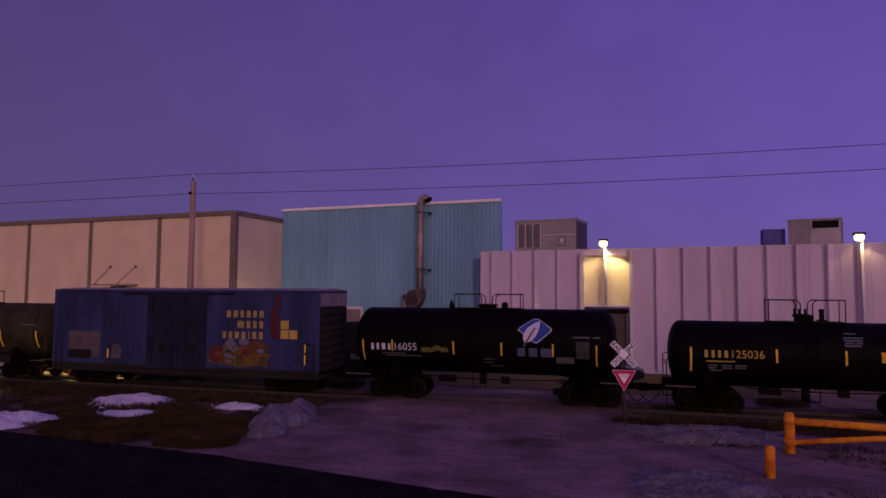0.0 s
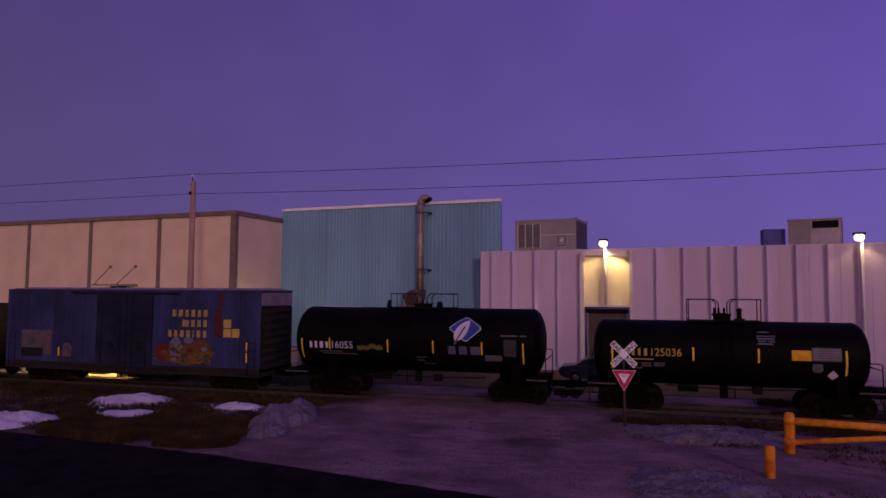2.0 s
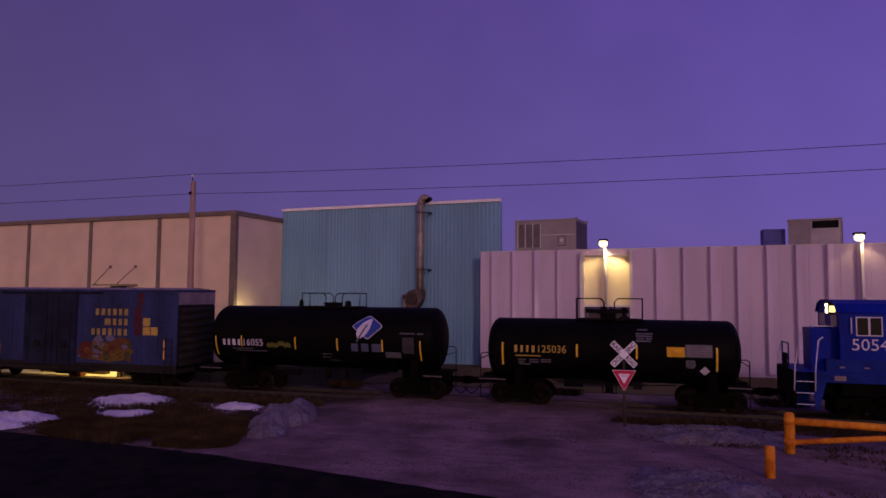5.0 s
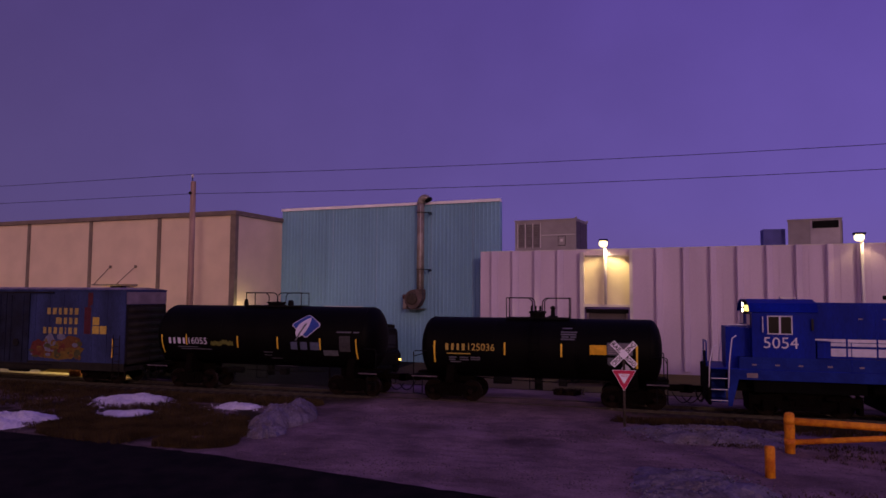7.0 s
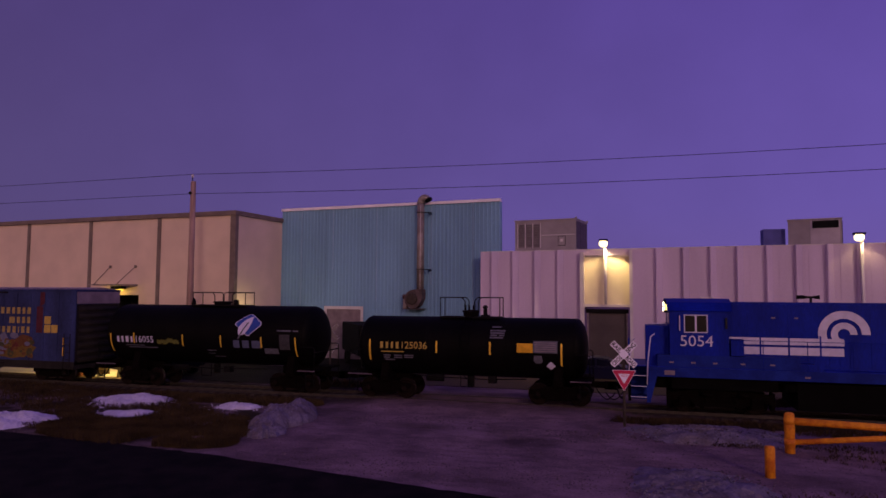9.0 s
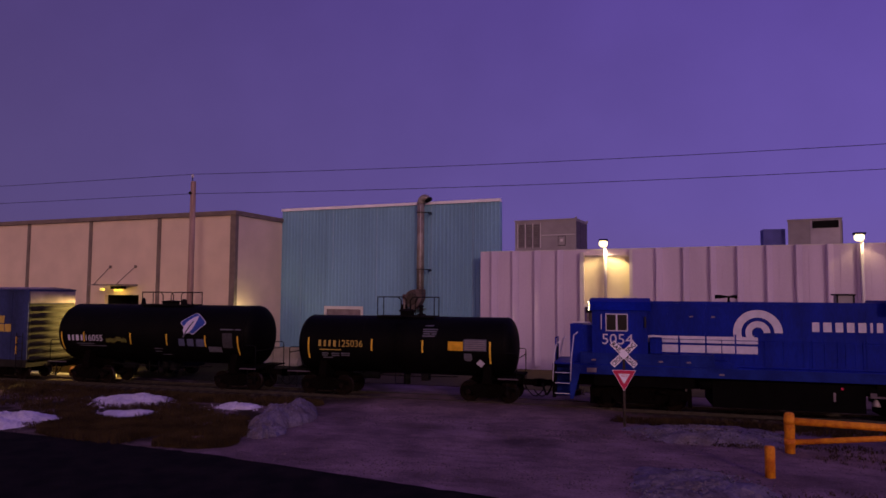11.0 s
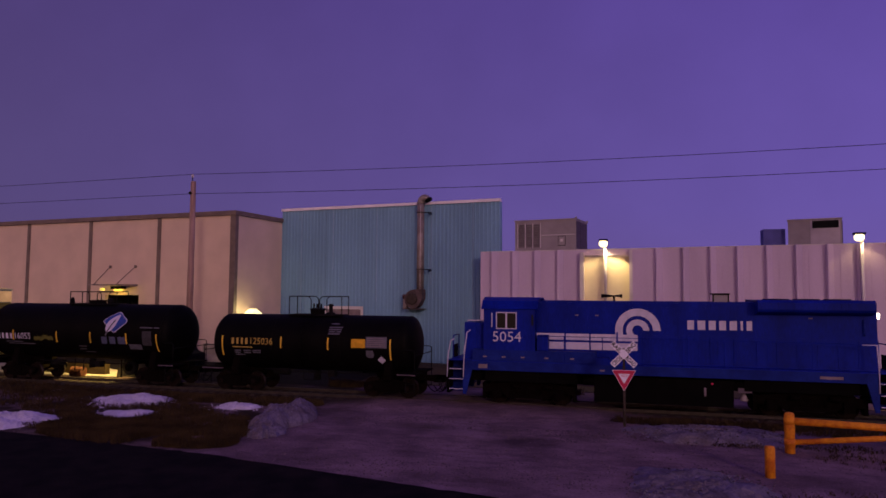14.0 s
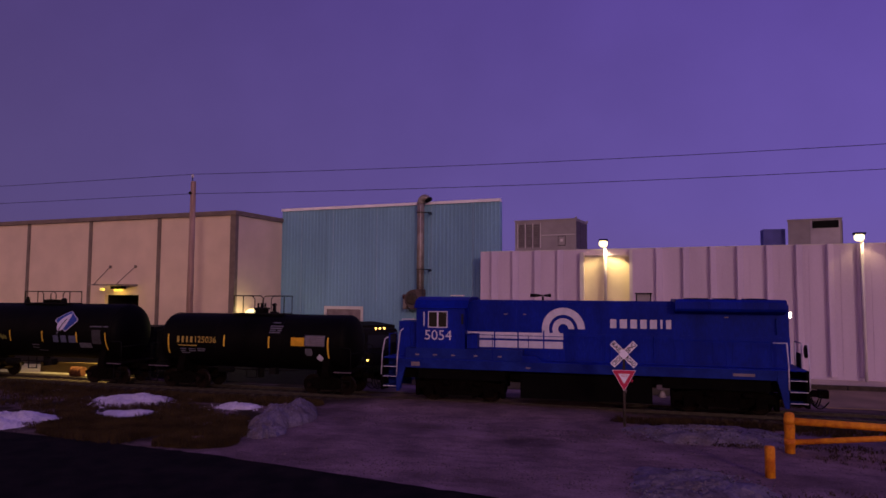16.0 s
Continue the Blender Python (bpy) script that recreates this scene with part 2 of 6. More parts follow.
def text_bm(body, size, width=None, depth=0.004, space=1.0, bold=0.0):
    """Lettering in the x-z plane that faces -y, its lower left corner at the origin."""
    cu = bpy.data.curves.new("lettering", "FONT")
    cu.body, cu.size, cu.extrude, cu.space_character, cu.resolution_u, cu.offset = body, 1.0, 0.0, space, 3, bold
    ob = bpy.data.objects.new("lettering", cu)
    scene.collection.objects.link(ob)
    bpy.context.view_layer.update()
    me = bpy.data.meshes.new_from_object(ob.evaluated_get(bpy.context.evaluated_depsgraph_get()))
    bm = B()
    bm.from_mesh(me)
    bpy.data.objects.remove(ob)
    xs, ys = [v.co.x for v in bm.verts], [v.co.y for v in bm.verts]
    x0, y0 = min(xs), min(ys)
    k = size / (max(ys) - y0)
    kx = width / (max(xs) - x0) if width else k
    for v in bm.verts:
        v.co = Vector(((v.co.x - x0) * kx, -depth, (v.co.y - y0) * k))
    return bm


def bars_bm(widths, size, gap):
    """Plain upright blocks in place of the letters of a name."""
    bm, x = B(), 0.0
    for w in widths:
        if w > 0:
            bm_box(bm, x, x + w, -0.006, 0, 0, size)
        x += abs(w) + gap
    return bm


def wrap(bm, radius, zc, lift=0.008):
    """Lays a flat x-z marking on the side of a lying barrel, z measured from its axis; long faces are cut first."""
    for _ in range(2):
        long = [e for e in bm.edges if abs(e.verts[0].co.z - e.verts[1].co.z) > 0.14]
        if long:
            bmesh.ops.subdivide_edges(bm, edges=long, cuts=3, use_grid_fill=True)
    for v in bm.verts:
        a = max(-1.5, min(1.5, v.co.z / radius))
        r = radius + lift + max(0.0, -v.co.y)
        v.co = Vector((v.co.x, -r * math.cos(a), zc + r * math.sin(a)))
    return bm

# ---- ground ----
GZ = -0.15


def ground_height(x, y):
    h = 0.05 * noise.noise((x * 0.35, y * 0.35, 0)) + 0.02 * noise.noise((x * 1.7, y * 1.7, 3))
    near = max(0.0, 1 - abs(y) / 2.2)
    keep = 1 - near
    side = min(1.0, max(0.0, (y + 11.5) / 2.0)) * min(1.0, max(0.0, (4.0 - y) / 1.5))
    ramp = min(1.0, max(0.0, (x + 13.0) / 2.0)) * min(1.0, max(0.0, (0.5 - x) / 2.0)) * min(1.0, max(0.0, (3.4 - abs(y)) / 1.6))
    return GZ + h * keep * side + 0.115 * ramp


def build_ground():
    xs = [-900, -400, -180, -90, -60] + [-45 + 0.45 * i for i in range(156)] + [26, 40, 60, 120, 300, 900]
    ys = [-400, -150, -60, -40, -30, -22] + [-18 + 0.4 * i for i in range(62)] + [8, 12, 30, 80, 200, 500, 1500]
    bm = B()
    g = [[bm.verts.new((x, y, ground_height(x, y))) for x in xs] for y in ys]
    for j in range(len(ys) - 1):
        for i in range(len(xs) - 1):
            bm.faces.new((g[j][i], g[j][i + 1], g[j + 1][i + 1], g[j + 1][i])).smooth = True
    m = material("gravel_ground", (0.235, 0.150, 0.172), 0.95, scale=0.45, vary=0.5, bump=1.0, fine=14, spec=0.08)
    # dry turf either side of the crossing, broken up by noise
    n, l = m.node_tree.nodes, m.node_tree.links
    b = n["Principled BSDF"]
    old = b.inputs["Base Color"].links[0].from_socket
    tc, sep = n.new("ShaderNodeTexCoord"), n.new("ShaderNodeSeparateXYZ")
    l.new(tc.outputs["Object"], sep.inputs[0])
    nz = n.new("ShaderNodeTexNoise")
    nz.inputs["Scale"].default_value, nz.inputs["Detail"].default_value = 0.7, 6
    l.new(tc.outputs["Object"], nz.inputs["Vector"])
    lo = n.new("ShaderNodeMapRange")
    lo.inputs["From Min"].default_value, lo.inputs["From Max"].default_value = -11.0, -14.0
    l.new(sep.outputs["X"], lo.inputs["Value"])
    hi = n.new("ShaderNodeMapRange")
    hi.inputs["From Min"].default_value, hi.inputs["From Max"].default_value = 7.0, 11.0
    l.new(sep.outputs["X"], hi.inputs["Value"])
    add = n.new("ShaderNodeMath")
    add.operation = "ADD"
    l.new(lo.outputs[0], add.inputs[0])
    l.new(hi.outputs[0], add.inputs[1])
    mul = n.new("ShaderNodeMath")
    mul.operation = "MULTIPLY"
    r2 = n.new("ShaderNodeMapRange")
    r2.inputs["From Min"].default_value, r2.inputs["From Max"].default_value = 0.3, 0.55
    l.new(nz.outputs["Fac"], r2.inputs["Value"])
    l.new(add.outputs[0], mul.inputs[0])
    l.new(r2.outputs[0], mul.inputs[1])
    mx = n.new("ShaderNodeMixRGB")
    l.new(mul.outputs[0], mx.inputs[0])
    l.new(old, mx.inputs[1])
    mx.inputs[2].default_value = (0.030, 0.021, 0.013, 1)
    # drifts of finer and coarser gravel, drawn out along the wheel tracks
    mp = n.new("ShaderNodeMapping")
    mp.inputs["Scale"].default_value = (1.0, 1.9, 1)
    mp.inputs["Rotation"].default_value = (0, 0, radians(-9))
    l.new(tc.outputs["Object"], mp.inputs[0])
    drift = n.new("ShaderNodeTexNoise")
    drift.inputs["Scale"].default_value, drift.inputs["Detail"].default_value, drift.inputs["Roughness"].default_value = 1.3, 8, 0.68
    l.new(mp.outputs[0], drift.inputs["Vector"])
    shade = n.new("ShaderNodeMapRange")
    for k, v in (("From Min", 0.30), ("From Max", 0.70), ("To Min", 0.70), ("To Max", 1.27)):
        shade.inputs[k].default_value = v
    l.new(drift.outputs["Fac"], shade.inputs["Value"])
    tint = n.new("ShaderNodeMixRGB")
    tint.blend_type, tint.inputs[0].default_value = "MULTIPLY", 1.0
    l.new(mx.outputs[0], tint.inputs[1])
    l.new(shade.outputs[0], tint.inputs[2])
    last = tint.outputs[0]
    # damp hollows with wandering edges
    for cx, cy, rx, ry, deep in ((-3.2, -7.7, 1.7, 1.1, 0.50), (-7.8, -6.0, 2.1, 1.0, 0.62), (-11.4, -4.2, 1.4, 0.9, 0.7), (0.6, -9.6, 1.6, 0.5, 0.75)):
        off = n.new("ShaderNodeVectorMath")
        off.operation = "SUBTRACT"
        off.inputs[1].default_value = (cx, cy, 0)
        l.new(tc.outputs["Object"], off.inputs[0])
        sq = n.new("ShaderNodeVectorMath")
        sq.operation = "MULTIPLY"
        sq.inputs[1].default_value = (1 / rx, 1 / ry, 0)
        l.new(off.outputs[0], sq.inputs[0])
        ln = n.new("ShaderNodeVectorMath")
        ln.operation = "LENGTH"
        l.new(sq.outputs[0], ln.inputs[0])
        wob = n.new("ShaderNodeMath")
        wob.operation = "MULTIPLY_ADD"
        wob.inputs[1].default_value = 0.9
        l.new(nz.outputs["Fac"], wob.inputs[0])
        l.new(ln.outputs["Value"], wob.inputs[2])
        wet = n.new("ShaderNodeMapRange")
        wet.interpolation_type = "SMOOTHSTEP"
        for k, v in (("From Min", 0.75), ("From Max", 1.5), ("To Min", deep), ("To Max", 1.0)):
            wet.inputs[k].default_value = v
        l.new(wob.outputs[0], wet.inputs["Value"])
        dim = n.new("ShaderNodeMixRGB")
        dim.blend_type, dim.inputs[0].default_value = "MULTIPLY", 1.0
        l.new(last, dim.inputs[1])
        l.new(wet.outputs[0], dim.inputs[2])
        last = dim.outputs[0]
    # dark track soil with the train's shade painted in, thinner over the crossing
    side = n.new("ShaderNodeMath")
    side.operation = "ABSOLUTE"
    l.new(sep.outputs["Y"], side.inputs[0])
    wob = n.new("ShaderNodeMath")
    wob.operation = "MULTIPLY_ADD"
    wob.inputs[1].default_value = -1.3
    l.new(nz.outputs["Fac"], wob.inputs[0])
    l.new(side.outputs[0], wob.inputs[2])
    band = n.new("ShaderNodeMapRange")
    band.interpolation_type = "SMOOTHSTEP"
    for k, v in (("From Min", 1.1), ("From Max", 2.3), ("To Min", 0.85), ("To Max", 0.0)):
        band.inputs[k].default_value = v
    l.new(wob.outputs[0], band.inputs["Value"])
    mid = n.new("ShaderNodeMath")
    mid.operation = "ADD"
    mid.inputs[1].default_value = 6.2
    l.new(sep.outputs["X"], mid.inputs[0])
    far = n.new("ShaderNodeMath")
    far.operation = "ABSOLUTE"
    l.new(mid.outputs[0], far.inputs[0])
    thin = n.new("ShaderNodeMapRange")
    for k, v in (("From Min", 4.8), ("From Max", 7.5), ("To Min", 0.3), ("To Max", 1.0)):
        thin.inputs[k].default_value = v
    l.new(far.outputs[0], thin.inputs["Value"])
    cover = n.new("ShaderNodeMath")
    cover.operation = "MULTIPLY"
    l.new(band.outputs[0], cover.inputs[0])
    l.new(thin.outputs[0], cover.inputs[1])
    bed_shade = n.new("ShaderNodeMixRGB")
    l.new(cover.outputs[0], bed_shade.inputs[0])
    l.new(last, bed_shade.inputs[1])
    bed_shade.inputs[2].default_value = (0.026, 0.018, 0.014, 1)
    l.new(bed_shade.outputs[0], b.inputs["Base Color"])
    tagged(part("ground", bm, m), "purple-grey gravel ground with dry brown turf", "ground", kind="structure")


build_ground()

# the near road, its edge running slantwise
bm = B()
pts = [(-60, -7.6), (-40, -9.4), (-21.5, -11.58), (-17.6, -11.83), (-12.16, -12.48), (-8.42, -13.19), (-4.27, -14.0), (2, -15.2), (20, -18.5), (60, -26), (60, -46), (-60, -46)]
rim = []
for (xa, ya), (xb, yb) in zip(pts[:9], pts[1:10]):
    steps = max(1, int((xb - xa) / 0.35))
    for i in range(steps):
        x, y = xa + (xb - xa) * i / steps, ya + (yb - ya) * i / steps
        rim.append((x, y + 0.16 * noise.noise((x * 0.7, 1, 0)) + 0.10 * noise.noise((x * 2.9, 4, 0))))
pts = rim + pts[9:]
vs = [bm.verts.new((x, y, GZ + 0.03)) for x, y in pts]
vb = [bm.verts.new((x, y + 0.04, GZ - 0.10)) for x, y in pts]
bm.faces.new(vs)
for i in range(len(pts) - 1):
    bm.faces.new((vs[i], vb[i], vb[i + 1], vs[i + 1]))
bmesh.ops.recalc_face_normals(bm, faces=bm.faces)
tagged(part("road", bm, M_ASPH), "dark asphalt road along the gravel lot", "road", kind="structure")

# concrete yard before the buildings
bm = bm_box(B(), -90, -14.6, 2.6, 30, GZ - 0.2, GZ + 0.026)
tagged(part("pavement", bm, M_SHADEYARD), "worn yard before a warehouse, darkened for the train's shade", "pavement", kind="structure")
# pool of lamplight painted pale; right edge slanted to fit the camera's view
bm = bm_prism(B(), [(-46, 2.25), (-28.7, 2.25), (-31.2, 5.2), (-33.4, 6.4), (-46, 6.4)], GZ - 0.2, GZ + 0.032)
for v in bm.verts:
    v.co = Vector((v.co.x, v.co.z, v.co.y))
bmesh.ops.recalc_face_normals(bm, faces=bm.faces)
tagged(part("pavement", bm, M_LAMPPOOL), "concrete strip painted pale where yellow lamplight pools", "pavement", kind="structure")
bm = bm_box(B(), 8.6, 40, 3.0, 30, GZ - 0.2, GZ + 0.034)
tagged(part("pavement", bm, M_APRON), "pale worn concrete apron behind the railway", "pavement", kind="structure")
bm = bm_box(B(), -14.6, 8.6, 4.6, 30, GZ - 0.2, GZ + 0.03)
tagged(part("pavement", bm, M_CONC), "worn concrete yard behind the railway, toned dark for shade", "pavement", kind="structure")


def build_track():
    t = thing("railway_track", "steel rails on dark timber sleepers in gravel", "railway track", kind="structure")
    for y in (-0.75, 0.75):
        bm = B()
        prof = [(-0.07, -0.17), (0.07, -0.17), (0.07, -0.155), (0.012, -0.13), (0.012, -0.045), (0.036, -0.03), (0.036, 0.0), (-0.036, 0.0), (-0.036, -0.03), (-0.012, -0.045), (-0.012, -0.13), (-0.07, -0.155)]
        a = [bm.verts.new((-160, y + u, w)) for u, w in prof]
        b = [bm.verts.new((120, y + u, w)) for u, w in prof]
        for i in range(len(prof)):
            bm.faces.new((a[i], a[(i + 1) % len(prof)], b[(i + 1) % len(prof)], b[i]))
        bmesh.ops.recalc_face_normals(bm, faces=bm.faces)
        part("rail", bm, M_RAIL, t)
    me = None
    for i in range(110):
        x = -42 + 0.58 * i
        if -11 < x < -1:
            continue
        if me is None:
            o = box_part("sleeper", t, M_TIE, -0.12, 0.12, -1.3, 1.3, -0.3, -0.125)
            me = o.data
        else:
            o = new("sleeper", me)
            o.parent = t
        o.location = (x, 0.04 * math.sin(i * 7.3), 0)


build_track()


# ---- buildings ----
PHI = math.degrees(-0.115)


def corrugated(bm, x0, x1, z0, z1, pitch, depth, flat=0.5):
    """Ribbed sheet in the x-z plane, ribs towards -y."""
    xs, x = [], x0
    while x < x1 - 1e-6:
        xs += [(x, 0), (x + pitch * flat, 0), (x + pitch * (flat + 0.12), -depth), (x + pitch * 0.88, -depth)]
        x += pitch
    xs = [(min(a, x1), b) for a, b in xs] + [(x1, 0)]
    lo = [bm.verts.new((a, b, z0)) for a, b in xs]
    hi = [bm.verts.new((a, b, z1)) for a, b in xs]
    for i in range(len(xs) - 1):
        if xs[i + 1][0] - xs[i][0] > 1e-5:
            bm.faces.new((lo[i], lo[i + 1], hi[i + 1], hi[i]))
    return bm


def build_cream_warehouse():
    t = thing("warehouse", "cream panelled warehouse with brown pilasters and roof trim", "building", at=(-27.11, 11.67, 0), turn=PHI)
    H = 10.45
    joints = [-57.6, -50.4, -43.2, -36, -28.6, -21.35, -14.25, -7.12, 0]
    # the panel with the dock opening is cut round it
    for a, b in zip(joints, joints[1:]):
        if a == -14.25:
            box_part("wall_panel", t, M_CREAM, a, -12.5, 0, 0.3, GZ, H)
            box_part("wall_panel", t, M_CREAM, -9.0, b, 0, 0.3, GZ, H)
            box_part("wall_panel", t, M_CREAM, -12.5, -9.0, 0, 0.3, 4.6, H)
        else:
            box_part("wall_panel", t, M_CREAM, a, b, 0, 0.3, GZ, H)
    for a in joints[:-1]:
        box_part("pilaster", t, M_BROWN, a - 0.16, a + 0.16, -0.08, 0.0, GZ, H, 0.01, "brown pilaster strip")
    box_part("corner_pilaster", t, M_BROWN, -0.40, 0.06, -0.09, 0.0, GZ, H, 0.01, "wide brown corner strip")
    box_part("side_wall", t, M_CREAM, -0.3, 0.0, 0.3, 24, GZ, H)
    box_part("corner_strip", t, M_BROWN, 0.0, 0.06, -0.0, 0.25, GZ, H)
    box_part("roof_trim", t, M_BROWN, -58, 0.12, -0.16, 0.32, H, H + 0.32, 0.02, "brown roof trim")
    box_part("roof_trim", t, M_BROWN, -0.3, 0.12, 0.32, 24, H, H + 0.32, 0.02, "brown roof trim")
    box_part("roof", t, M_DARK, -58, -0.3, 0.32, 24, H - 0.3, H - 0.05)
    box_part("back_wall", t, M_CREAM, -58, -0.3, 23.7, 24, GZ, H - 0.3)
    # dock recess
    box_part("dock_recess", t, M_DARK, -12.5, -9.0, 2.6, 2.8, GZ, 4.6, label="dark dock opening")
    box_part("dock_side", t, M_DARK, -12.6, -12.5, 0.3, 2.8, GZ, 4.6)
    box_part("dock_side", t, M_DARK, -9.0, -8.9, 0.3, 2.8, GZ, 4.6)
    box_part("dock_ceiling", t, M_DARK, -12.5, -9.0, 0.3, 2.8, 4.6, 4.7)
    # canopy over the dock, hung from two rods
    c = thing("canopy", "thin metal canopy hung from two rods over a dock", "canopy", at=(-27.11, 11.67, 0), turn=PHI)
    bm = bm_box(B(), -12.15, -9.05, -1.9, -0.1, 5.32, 5.42)
    part("canopy_slab", soften(bm, 0.02), M_GALV, c)
    for x0, x1 in ((-11.75, -12.0), (-9.45, -9.4)):
        part("tie_rod", bm_tube(B(), (x0, -1.7, 5.42), (x1, -0.05, 6.8), 0.032), M_BROWN, c)
        box_part("wall_bracket", c, M_BROWN, x1 - 0.09, x1 + 0.09, -0.10, -0.0, 6.68, 6.90, 0.01)
    lm = thing("dock_lamp", "yellow lit floodlight under a canopy", "lamp", at=(-27.11, 11.67, 0), turn=PHI)
    part("lamp_housing", soften(bm_box(B(), -11.35, -10.2, -0.55, -0.1, 5.05, 5.28), 0.03), M_DARK, lm)
    part("lens", bm_box(B(), -11.0, -10.45, -0.5, -0.15, 4.90, 5.05), M_YLAMP, lm)
    part("lens", bm_tube(B(), (-12.45, -0.45, 5.02), (-12.15, -0.45, 5.02), 0.10), M_YLAMP, lm)
    L = new("dock_light", bpy.data.lights.new("dock_light", "POINT"))
    L.data.energy, L.data.color, L.data.shadow_soft_size = 40, (1.0, 0.72, 0.14), 0.3
    L.location = Vector((-27.11, 11.67, 0)) + Matrix.Rotation(radians(PHI), 3, "Z") @ Vector((-10.8, -0.9, 4.6))


build_cream_warehouse()


def build_teal_building():
    t = thing("mill_building", "teal corrugated metal building with pale roof edge", "building", at=(-26.46, 17.27, 0), turn=PHI)
    part("wall", corrugated(B(), 0.0, 4.1, GZ, 11.35, 0.3, 0.022), M_TEAL, t)
    part("wall", corrugated(B(), 4.1, 7.4, 3.75, 11.35, 0.3, 0.022), M_TEAL, t)
    part("wall", corrugated(B(), 7.4, 13.1, GZ, 11.35, 0.3, 0.022), M_TEAL, t)
    part("wall", corrugated(B(), 13.1, 18.2, GZ, 11.35, 0.3, 0.045), M_TEAL, t)
    # building flattened to a shallow slab so its end stays hidden from the camera
    box_part("backing_slab", t, M_DARK, 0.02, 18.1, 0.10, 0.45, GZ, 11.2)
    part("end_wall", shift(corrugated(B(), 0, 0.45, GZ, 11.3, 0.3, 0.015), pose(18.2, 0, 0, 0, 0, 90)), M_TEAL, t)
    box_part("roof_edge", t, M_EDGE, 0.0, 18.22, -0.12, 0.3, 11.34, 11.54, 0.02, "pale roof edge trim")
    pale = material("pale_teal_joint", (0.29, 0.42, 0.60), 0.6, scale=2)
    for x, z in ((1.9, GZ), (4.77, 6.6), (8.54, 4.2), (12.98, 5.5), (16.2, GZ)):
        box_part("sheet_seam", t, pale, x - 0.02, x + 0.02, -0.07, -0.046, z, 11.3, label="pale sheet joint")
    # pale overhead door with a frame
    d = box_part("overhead_door", t, M_PALE, 4.25, 7.25, 0.05, 0.12, GZ, 3.62, label="pale overhead door")
    for z in (0.6, 1.35, 2.1, 2.85):
        box_part("door_panel", d, M_PALE, 4.3, 7.2, 0.02, 0.05, z + 0.02, z + 0.70, 0.01)
    for x0, x1, z0, z1 in ((4.05, 4.25, GZ, 3.85), (7.25, 7.45, GZ, 3.85), (4.25, 7.25, 3.62, 3.85)):
        box_part("door_frame", t, M_CAP, x0, x1, -0.07, 0.10, z0, z1, 0.01, "pale door frame")
    # exhaust duct with a fan housing
    c = thing("exhaust_duct", "rusty galvanised duct rising from a round fan housing", "duct", at=(-26.46, 17.27, 0), turn=PHI)
    rx, ry = 12.36, -0.55
    part("riser", bm_tube(B(), (rx, ry, 4.9), (rx, ry, 11.35), 0.265, 20), M_GALV, c)
    pts = [(rx + 0.30 * (1 - math.cos(a)), ry, 11.35 + 0.40 * math.sin(a)) for a in [i * math.pi / 12 for i in range(10)]]
    part("elbow", bm_path(B(), pts, 0.275, 16), M_GALV, c)
    part("elbow_mouth", bm_path(B(), [(rx + 0.58, ry, 11.66), (rx + 0.64, ry, 11.56)], 0.28, 16), M_DARK, c, "dark duct mouth")
    # thin pale rod stands for the highlight along the round pipe
    part("riser_highlight", bm_tube(B(), (rx + 0.09, ry - 0.25, 5.0), (rx + 0.09, ry - 0.25, 11.2), 0.02, 6), M_CAP, c, "pale strip painted as the pipe's highlight")
    for z in (6.58, 10.71):
        bm = bm_lathe(B(), [(z - 0.03, 0.27), (z - 0.03, 0.31), (z + 0.03, 0.31), (z + 0.03, 0.27)], 20, "z")
        part("flange", shift(bm, Matrix.Translation((rx, ry, 0))), M_RAIL, c)
        box_part("bracket", c, M_DARK, rx + 0.2, rx + 0.66, ry - 0.03, ry + 0.03, z - 0.03, z + 0.03)
        box_part("bracket", c, M_DARK, rx + 0.60, rx + 0.66, ry - 0.03, 0.0, z - 0.12, z + 0.03)
    # scroll housing, wider towards its outlet
    pts = [(12.64, 5.15), (12.10, 5.15)] + [(11.95 + (0.70 - 0.10 * i / 22) * math.cos(math.radians(95 + 12 * i)), 4.42 + (0.70 - 0.10 * i / 22) * math.sin(math.radians(95 + 12 * i))) for i in range(22)] + [(12.64, 4.50)]
    part("fan_housing", bm_prism(B(), pts, -0.90, -0.22), material("rusty_duct_steel", (0.115, 0.082, 0.088), 0.7, scale=3, vary=0.5), c, "scroll-shaped fan housing")
    bm = bm_lathe(B(), [(-1.02, 0.30), (-1.02, 0.40), (-0.89, 0.42), (-0.89, 0.30)], 24, "y")
    part("inlet_ring", shift(bm, Matrix.Translation((11.88, 0, 4.46))), M_RAIL, c)
    bm = bm_lathe(B(), [(-0.93, 0.02), (-0.93, 0.30), (-0.905, 0.30)], 24, "y")
    part("inlet", shift(bm, Matrix.Translation((11.88, 0, 4.46))), material("rusty_red_inlet", (0.10, 0.04, 0.04), 0.8, scale=4, vary=0.4), c)
    part("motor", soften(bm_tube(B(), (11.05, -0.6, 4.62), (11.45, -0.6, 4.62), 0.17, 16), 0.03), material("rusty_red_inlet", (0.10, 0.04, 0.04)), c, "reddish fan motor")
    box_part("motor_stand", c, M_GALV, 11.1, 11.4, -0.75, -0.45, 3.77, 4.46)
    box_part("support", c, material("rusty_duct_steel", (0.115, 0.082, 0.088)), 11.1, 12.6, -0.85, 0.0, 3.71, 3.765)


build_teal_building()

YW = 14.0
RIBS = [-8.73, -7.31, -5.84, -4.32, 1.91, 3.53, 5.13, 6.68, 8.35, 9.98, 11.68, 13.31, 15.0, 16.7, 18.4, 20.1, 21.8, 23.5, 25.2]


